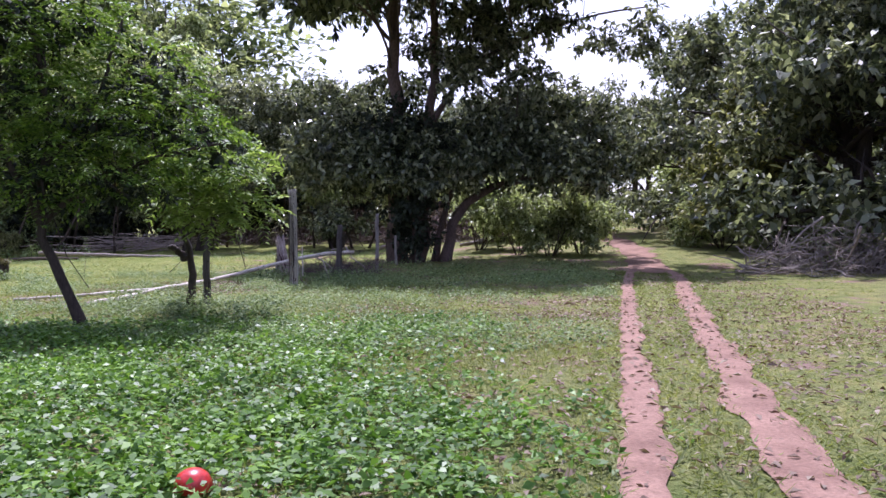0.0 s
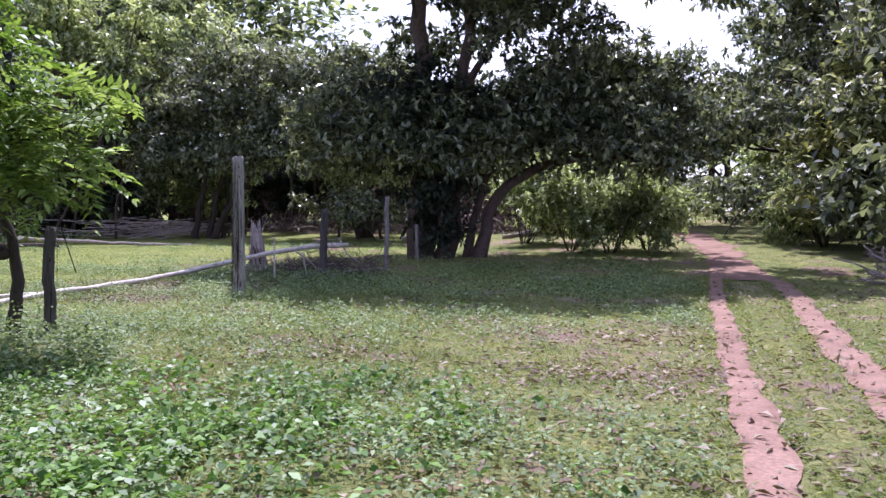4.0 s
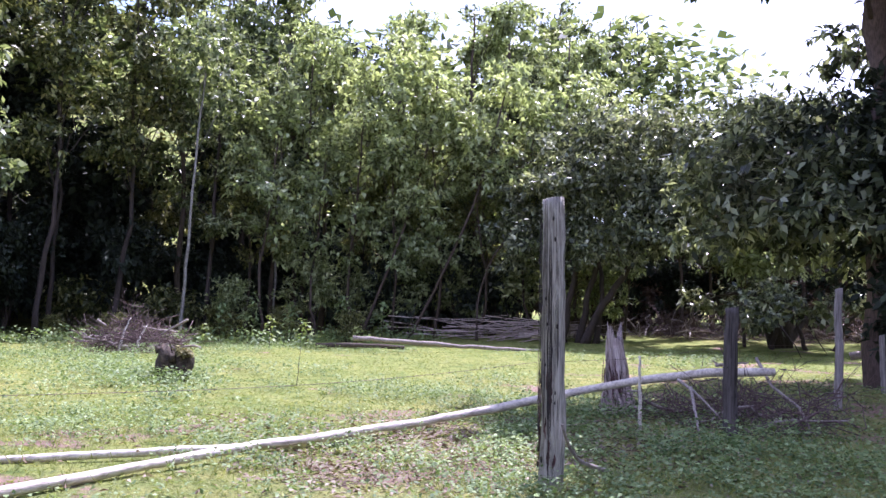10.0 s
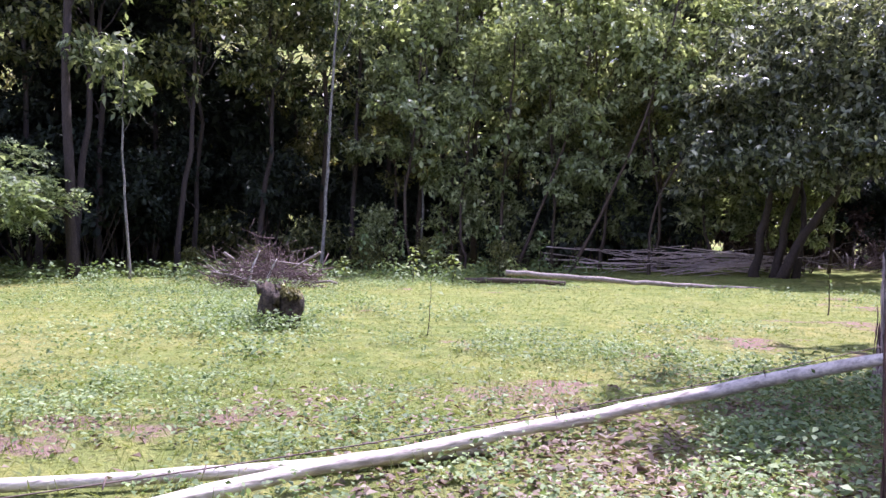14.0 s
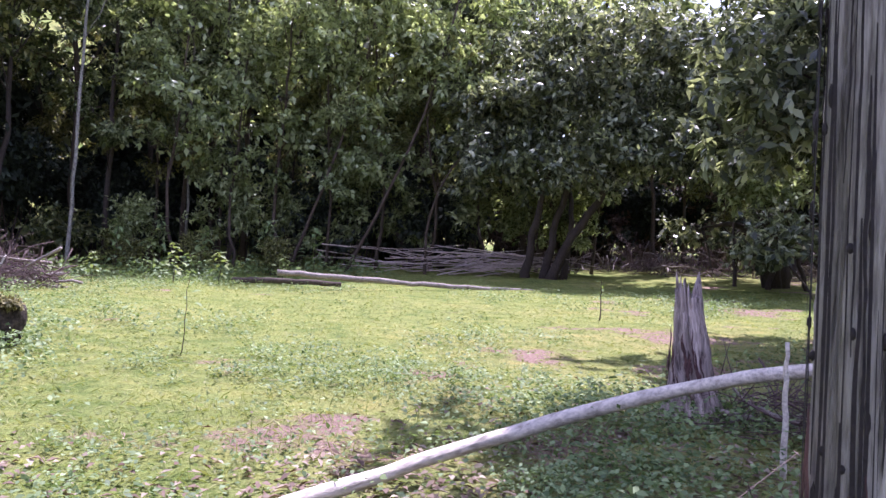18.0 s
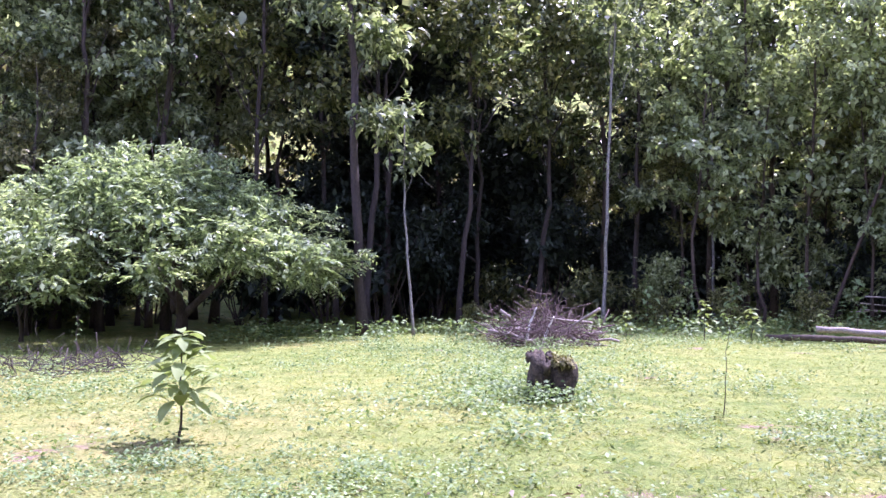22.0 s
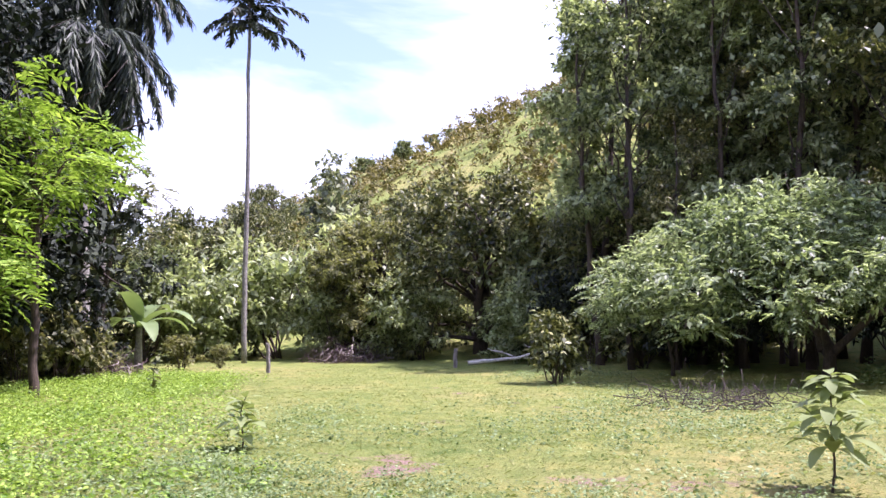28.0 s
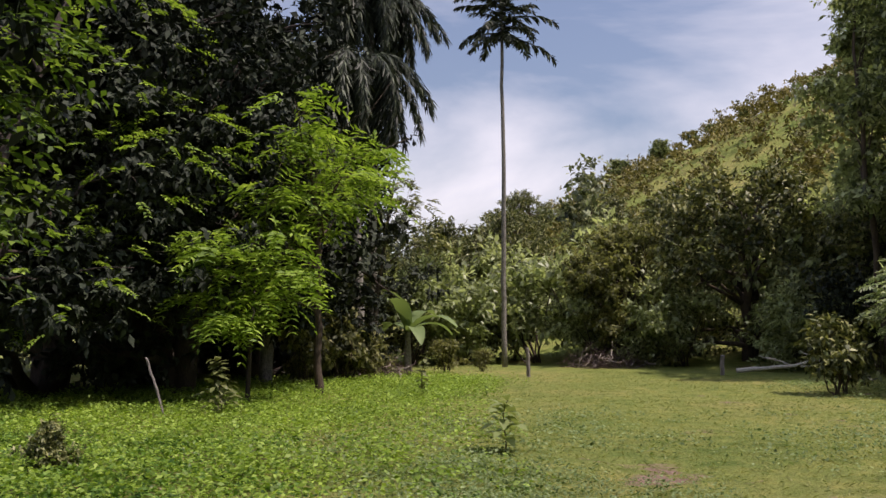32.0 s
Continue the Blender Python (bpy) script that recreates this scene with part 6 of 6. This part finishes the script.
# red scrap in the weeds
scrap = thing("red_bowl", "small red plastic bowl upturned in weeds", "bowl", "", (-1.18, 0.35, gz(-1.18, 0.35)))
RED = bark("red_plastic", (0.45, 0.02, 0.02), (0.6, 0.04, 0.03), 6.0, (1, 1, 1), 0.35, 0.05)
part("shell", Soup().tube([(0, 0, 0.04), (0, 0, 0.085), (0, 0, 0.12), (0, 0, 0.142), (0, 0, 0.146)], [0.1, 0.094, 0.074, 0.04, 0.004], 18).mesh("shell", RED, True), scrap)


# ---- ground plants ----
WALK = [(1.1, -3.3), (0.7, 2.6), (-0.5, 5.4), (-2.5, 8.3), (-4.2, 10.4), (-5.5, 11.3)]
g = np.random.default_rng(301)


def off_ruts(p, margin=0.2):
    rough = 0.45 + 0.75 * g.random(len(p)) ** 0.5
    return (line_distance(p, RUT_L) > margin * rough) & (line_distance(p, RUT_R) > (margin + 0.05) * rough) & (line_distance(p, TRACK_FAR) > margin + 0.35)


POLES = [[(-8.02, 9.2), (-8.1, 10.5), (-8.44, 12.2), (-8.62, 14.4), (-8.06, 16.5), (-6.57, 17.7)], [(-9.9, 9.8), (-8.98, 11.45), (-8.66, 13.1)]]


LITTER = ((-0.4, 8.8, 0.5, 0.35, 300), (0.4, 8.9, 0.35, 0.4, 280), (0.2, 11.0, 0.6, 0.4, 300), (-2.8, 7.2, 0.25, 0.2, 120), (-2.8, 9.3, 0.35, 0.3, 180), (-1.6, 11.5, 0.6, 0.5, 300), (-8.6, 14.6, 0.6, 0.7, 700),
          (-7.6, 14.2, 0.6, 0.5, 800), (-10.3, 13.4, 0.3, 0.3, 90), (-7.2, 12.6, 0.5, 0.4, 420), (-7.4, 16.6, 0.8, 0.8, 600), (-6.6, 14.8, 0.5, 0.7, 600), (-7.9, 12.9, 0.4, 0.3, 300), (3.4, 9, 0.8, 3.0, 700))


def littered(p):
    """True where fallen leaves have smothered the weeds."""
    near = np.min([((p[:, 0] - x) / sx) ** 2 + ((p[:, 1] - y) / sy) ** 2 for x, y, sx, sy, _ in LITTER], axis=0)
    return (near < 1.3) & (wave(p[:, 0] * 2.3, p[:, 1] * 2.1 + 1) > -0.25)


def blades(name, label, p, lo, hi, width, mat, steep=(0.1, 0.8)):
    n = len(p)
    base = np.column_stack([p, height(p[:, 0], p[:, 1]) - 0.004])
    a = g.uniform(0, 2 * np.pi, n)
    way = np.column_stack([np.cos(a), np.sin(a), g.uniform(*steep, n)])
    face = g.normal(0, 0.35, (n, 3)) + [0, 0, 1]
    ln = g.uniform(lo, hi, n)
    s = Soup().leaves(base, way, face, ln, width * g.uniform(0.6, 1.4, n), 0.1)
    return tagged(new(name, s.mesh(name, mat)), label, "grass", kind="stuff")


def weeds(name, label, centres, per, radius, tall, size, mat):
    n = len(centres)
    a, rr = g.uniform(0, 6.283, (n, per)), radius * np.sqrt(g.random((n, per)))
    p = centres[:, None] + np.stack([rr * np.cos(a), rr * np.sin(a)], -1)
    p = p.reshape(-1, 2)
    keep = off_ruts(p, 0.16) & (np.minimum(line_distance(p, POLES[0]), line_distance(p, POLES[1])) > 0.14) & ~(littered(p) & (g.random(len(p)) < 0.85))
    p = p[keep]
    m = len(p)
    z = height(p[:, 0], p[:, 1]) + tall * g.uniform(0.15, 1.0, m) * np.repeat(g.uniform(0.5, 1.2, n), per)[keep]
    way = g.normal(0, 1, (m, 3)) * [1, 1, 0.3]
    face = g.normal(0, 0.4, (m, 3)) + [0, 0, 1]
    ln = size * g.uniform(0.6, 1.4, m)
    s = Soup().leaves(np.column_stack([p, z]), way, face, ln, ln * 0.6)
    return tagged(new(name, s.mesh(name, mat)), label, "weeds", kind="stuff")


def thin_out(p, d, near, far):
    return p[g.random(len(p)) < np.interp(d, near, far)]


p = scatter(g, 230000, -13, 4.5, -2, 19)
p = thin_out(p, line_distance(p, WALK), (2.5, 5, 9, 12), (1.0, 0.5, 0.22, 0.1))
p = p[off_ruts(p)]
p = p[g.random(len(p)) < np.clip(0.75 + 0.6 * wave(p[:, 0] * 0.8, p[:, 1] * 0.8), 0.12, 1)]
blades("grass", "short green and dry grass beside the track", p, 0.03, 0.1, 0.011, GRASS)
p = scatter(g, 90000, -11, 4.2, -1, 19)
p = thin_out(p, line_distance(p, WALK), (2.0, 4, 7, 10), (0.9, 0.5, 0.2, 0.06))
p = p[off_ruts(p) & (g.random(len(p)) < np.clip(0.5 + 0.9 * wave(p[:, 0] * 1.1 + 1, p[:, 1] * 0.9), 0.05, 1))]
blades("grass", "thin upright grass stalks among weeds", p, 0.06, 0.17, 0.006, GRASS, (0.9, 3.0))
edge_grass = []
for line in (RUT_L, RUT_R):
    ln = np.asarray(line, float)
    yy = g.uniform(-4, 21, 9000)
    xx = np.interp(yy, ln[:, 1], ln[:, 0]) + g.choice([-1, 1], 9000) * (0.13 + 0.14 * np.abs(g.normal(0, 1, 9000)))
    edge_grass.append(np.column_stack([xx, yy]))
blades("grass", "taller grass along the wheel ruts", np.concatenate(edge_grass), 0.04, 0.13, 0.012, GRASS)
p = scatter(g, 150000, -33, -8, -6, 34)
p = thin_out(p, line_distance(p, WALK), (4, 6, 14, 26), (0.2, 1.0, 0.75, 0.4))
blades("grass", "short yellow-green grass of the clearing", p, 0.04, 0.11, 0.016, GRASS)
p = scatter(g, 16000, -9, 6, 13, 42)
p = p[off_ruts(p)]
blades("grass", "grass in the shade beside the track", p, 0.05, 0.16, 0.016, GRASS)
c = scatter(g, 15000, -13, 1.6, -7, 8)
edge = np.minimum.reduce([-0.4 - 0.2 * np.maximum(0, c[:, 1]) - c[:, 0], (c[:, 0] + 9.5) * 0.6, (c[:, 1] + 4.0) * 0.8, 7.4 - c[:, 1]])
c = c[(edge + 1.1 * wave(c[:, 0] * 0.6, c[:, 1] * 0.6 + 3) + 0.7 * g.normal(0, 1, len(c)) > 0.1) & (g.random(len(c)) < np.clip(1.1 - 0.09 * np.maximum(0, c[:, 1]), 0.2, 1))]
weeds("creeping_weeds", "dense bright green broad-leaved creeping weeds", c, 22, 0.17, 0.16, 0.058, WEED_VIVID)
c = scatter(g, 5200, -13, 1.0, 5, 18.5)
c = c[(wave(c[:, 0] * 0.7 + 2, c[:, 1] * 0.7) + 0.3 * g.normal(0, 1, len(c)) > 0.0) & off_ruts(c, 0.3)]
weeds("low_weeds", "patches of low broad-leaved weeds", c, 34, 0.2, 0.17, 0.038, WEED)
c = scatter(g, 5200, -30, -11, 2, 31)
c = c[wave(c[:, 0] * 0.45 + 1, c[:, 1] * 0.45) + 0.35 * g.normal(0, 1, len(c)) > 0.3]
weeds("low_weeds", "patches of low weeds in the clearing", c, 24, 0.28, 0.16, 0.05, WEED)
c = scatter(g, 5200, -26, -7.5, -11, 8)
c = c[(c[:, 1] + 0.8 * g.normal(0, 1, len(c)) < 5.2 + (c[:, 0] + 11.8) * 0.79 + 1.2 * wave(c[:, 0] * 0.5, c[:, 1] * 0.5)) & (c[:, 0] + c[:, 1] * 0.9 < -4.0)]
weeds("tall_weeds", "bright tall weeds at the near end of the clearing", c, 34, 0.32, 0.24, 0.06, LEAF_BRIGHT)
c = scatter(g, 500, -31, -22, 12, 32)
c = c[line_distance(c, [(-29, 12), (-28, 18), (-26, 24), (-22, 29)]) < 2.2]
weeds("edge_weeds", "leafy weeds along the forest edge", c, 20, 0.4, 0.5, 0.12, WEED)
c = np.concatenate([np.array([x, y]) + g.normal(0, s, (k, 2)) for x, y, s, k in ((-7.6, 16.4, 0.45, 26), (-5.2, 15.4, 0.5, 16), (-8.6, 16.8, 0.5, 18), (-6.7, 8.6, 0.5, 22), (-5.9, 8.4, 0.5, 26), (-4.6, 7.4, 0.6, 26))])
weeds("leafy_weeds", "leafy green weeds round the fence posts", c, 64, 0.22, 0.34, 0.046, WEED)
c = np.concatenate([np.array([x, y]) + g.normal(0, s, (k, 2)) for x, y, s, k in ((-15.0, 15.4, 0.5, 34), (-15.8, 14.6, 0.8, 30), (-16.4, 16.4, 0.9, 26), (-22.6, 18.2, 1.0, 26), (-24.4, 16.6, 1.2, 30), (-13.2, 14.2, 0.5, 14))])
weeds("leafy_weeds", "pale leafy weeds round the old stump", c, 52, 0.28, 0.26, 0.056, WEED)
c = scatter(g, 420, -9, 0, 14, 24)
weeds("shade_weeds", "weeds in the big tree's shade", c, 34, 0.35, 0.22, 0.05, WEED)
p = scatter(g, 16000, -10, 4.5, -2, 19)
p = p[(g.random(len(p)) < np.clip(0.25 + 0.9 * step01(p[:, 0], -1.5, 0.6) * step01(-p[:, 1], -14, -8) + 0.5 * (wave(p[:, 0], p[:, 1] * 0.9 + 2) > 0.35), 0, 1))]
n = len(p)
dl = Soup().leaves(np.column_stack([p, height(p[:, 0], p[:, 1]) + g.uniform(0.01, 0.045, n)]), g.normal(0, 1, (n, 3)) * [1, 1, 0.15], g.normal(0, 0.35, (n, 3)) + [0, 0, 1], g.uniform(0.035, 0.12, n), g.uniform(0.02, 0.05, n), 0.3)
litter = np.concatenate([np.array([x, y]) + g.normal(0, 1, (k, 2)) * [sx, sy] for x, y, sx, sy, k in LITTER])
n2 = len(litter)
dl.leaves(np.column_stack([litter, height(litter[:, 0], litter[:, 1]) + g.uniform(0.015, 0.05, n2)]), g.normal(0, 1, (n2, 3)) * [1, 1, 0.12], g.normal(0, 0.25, (n2, 3)) + [0, 0, 1], g.uniform(0.035, 0.1, n2), g.uniform(0.018, 0.045, n2), 0.2)
tagged(new("fallen_leaves", dl.mesh("fallen_leaves", DEAD_LEAF)), "dry brown fallen leaves on grass", "leaves", kind="stuff")
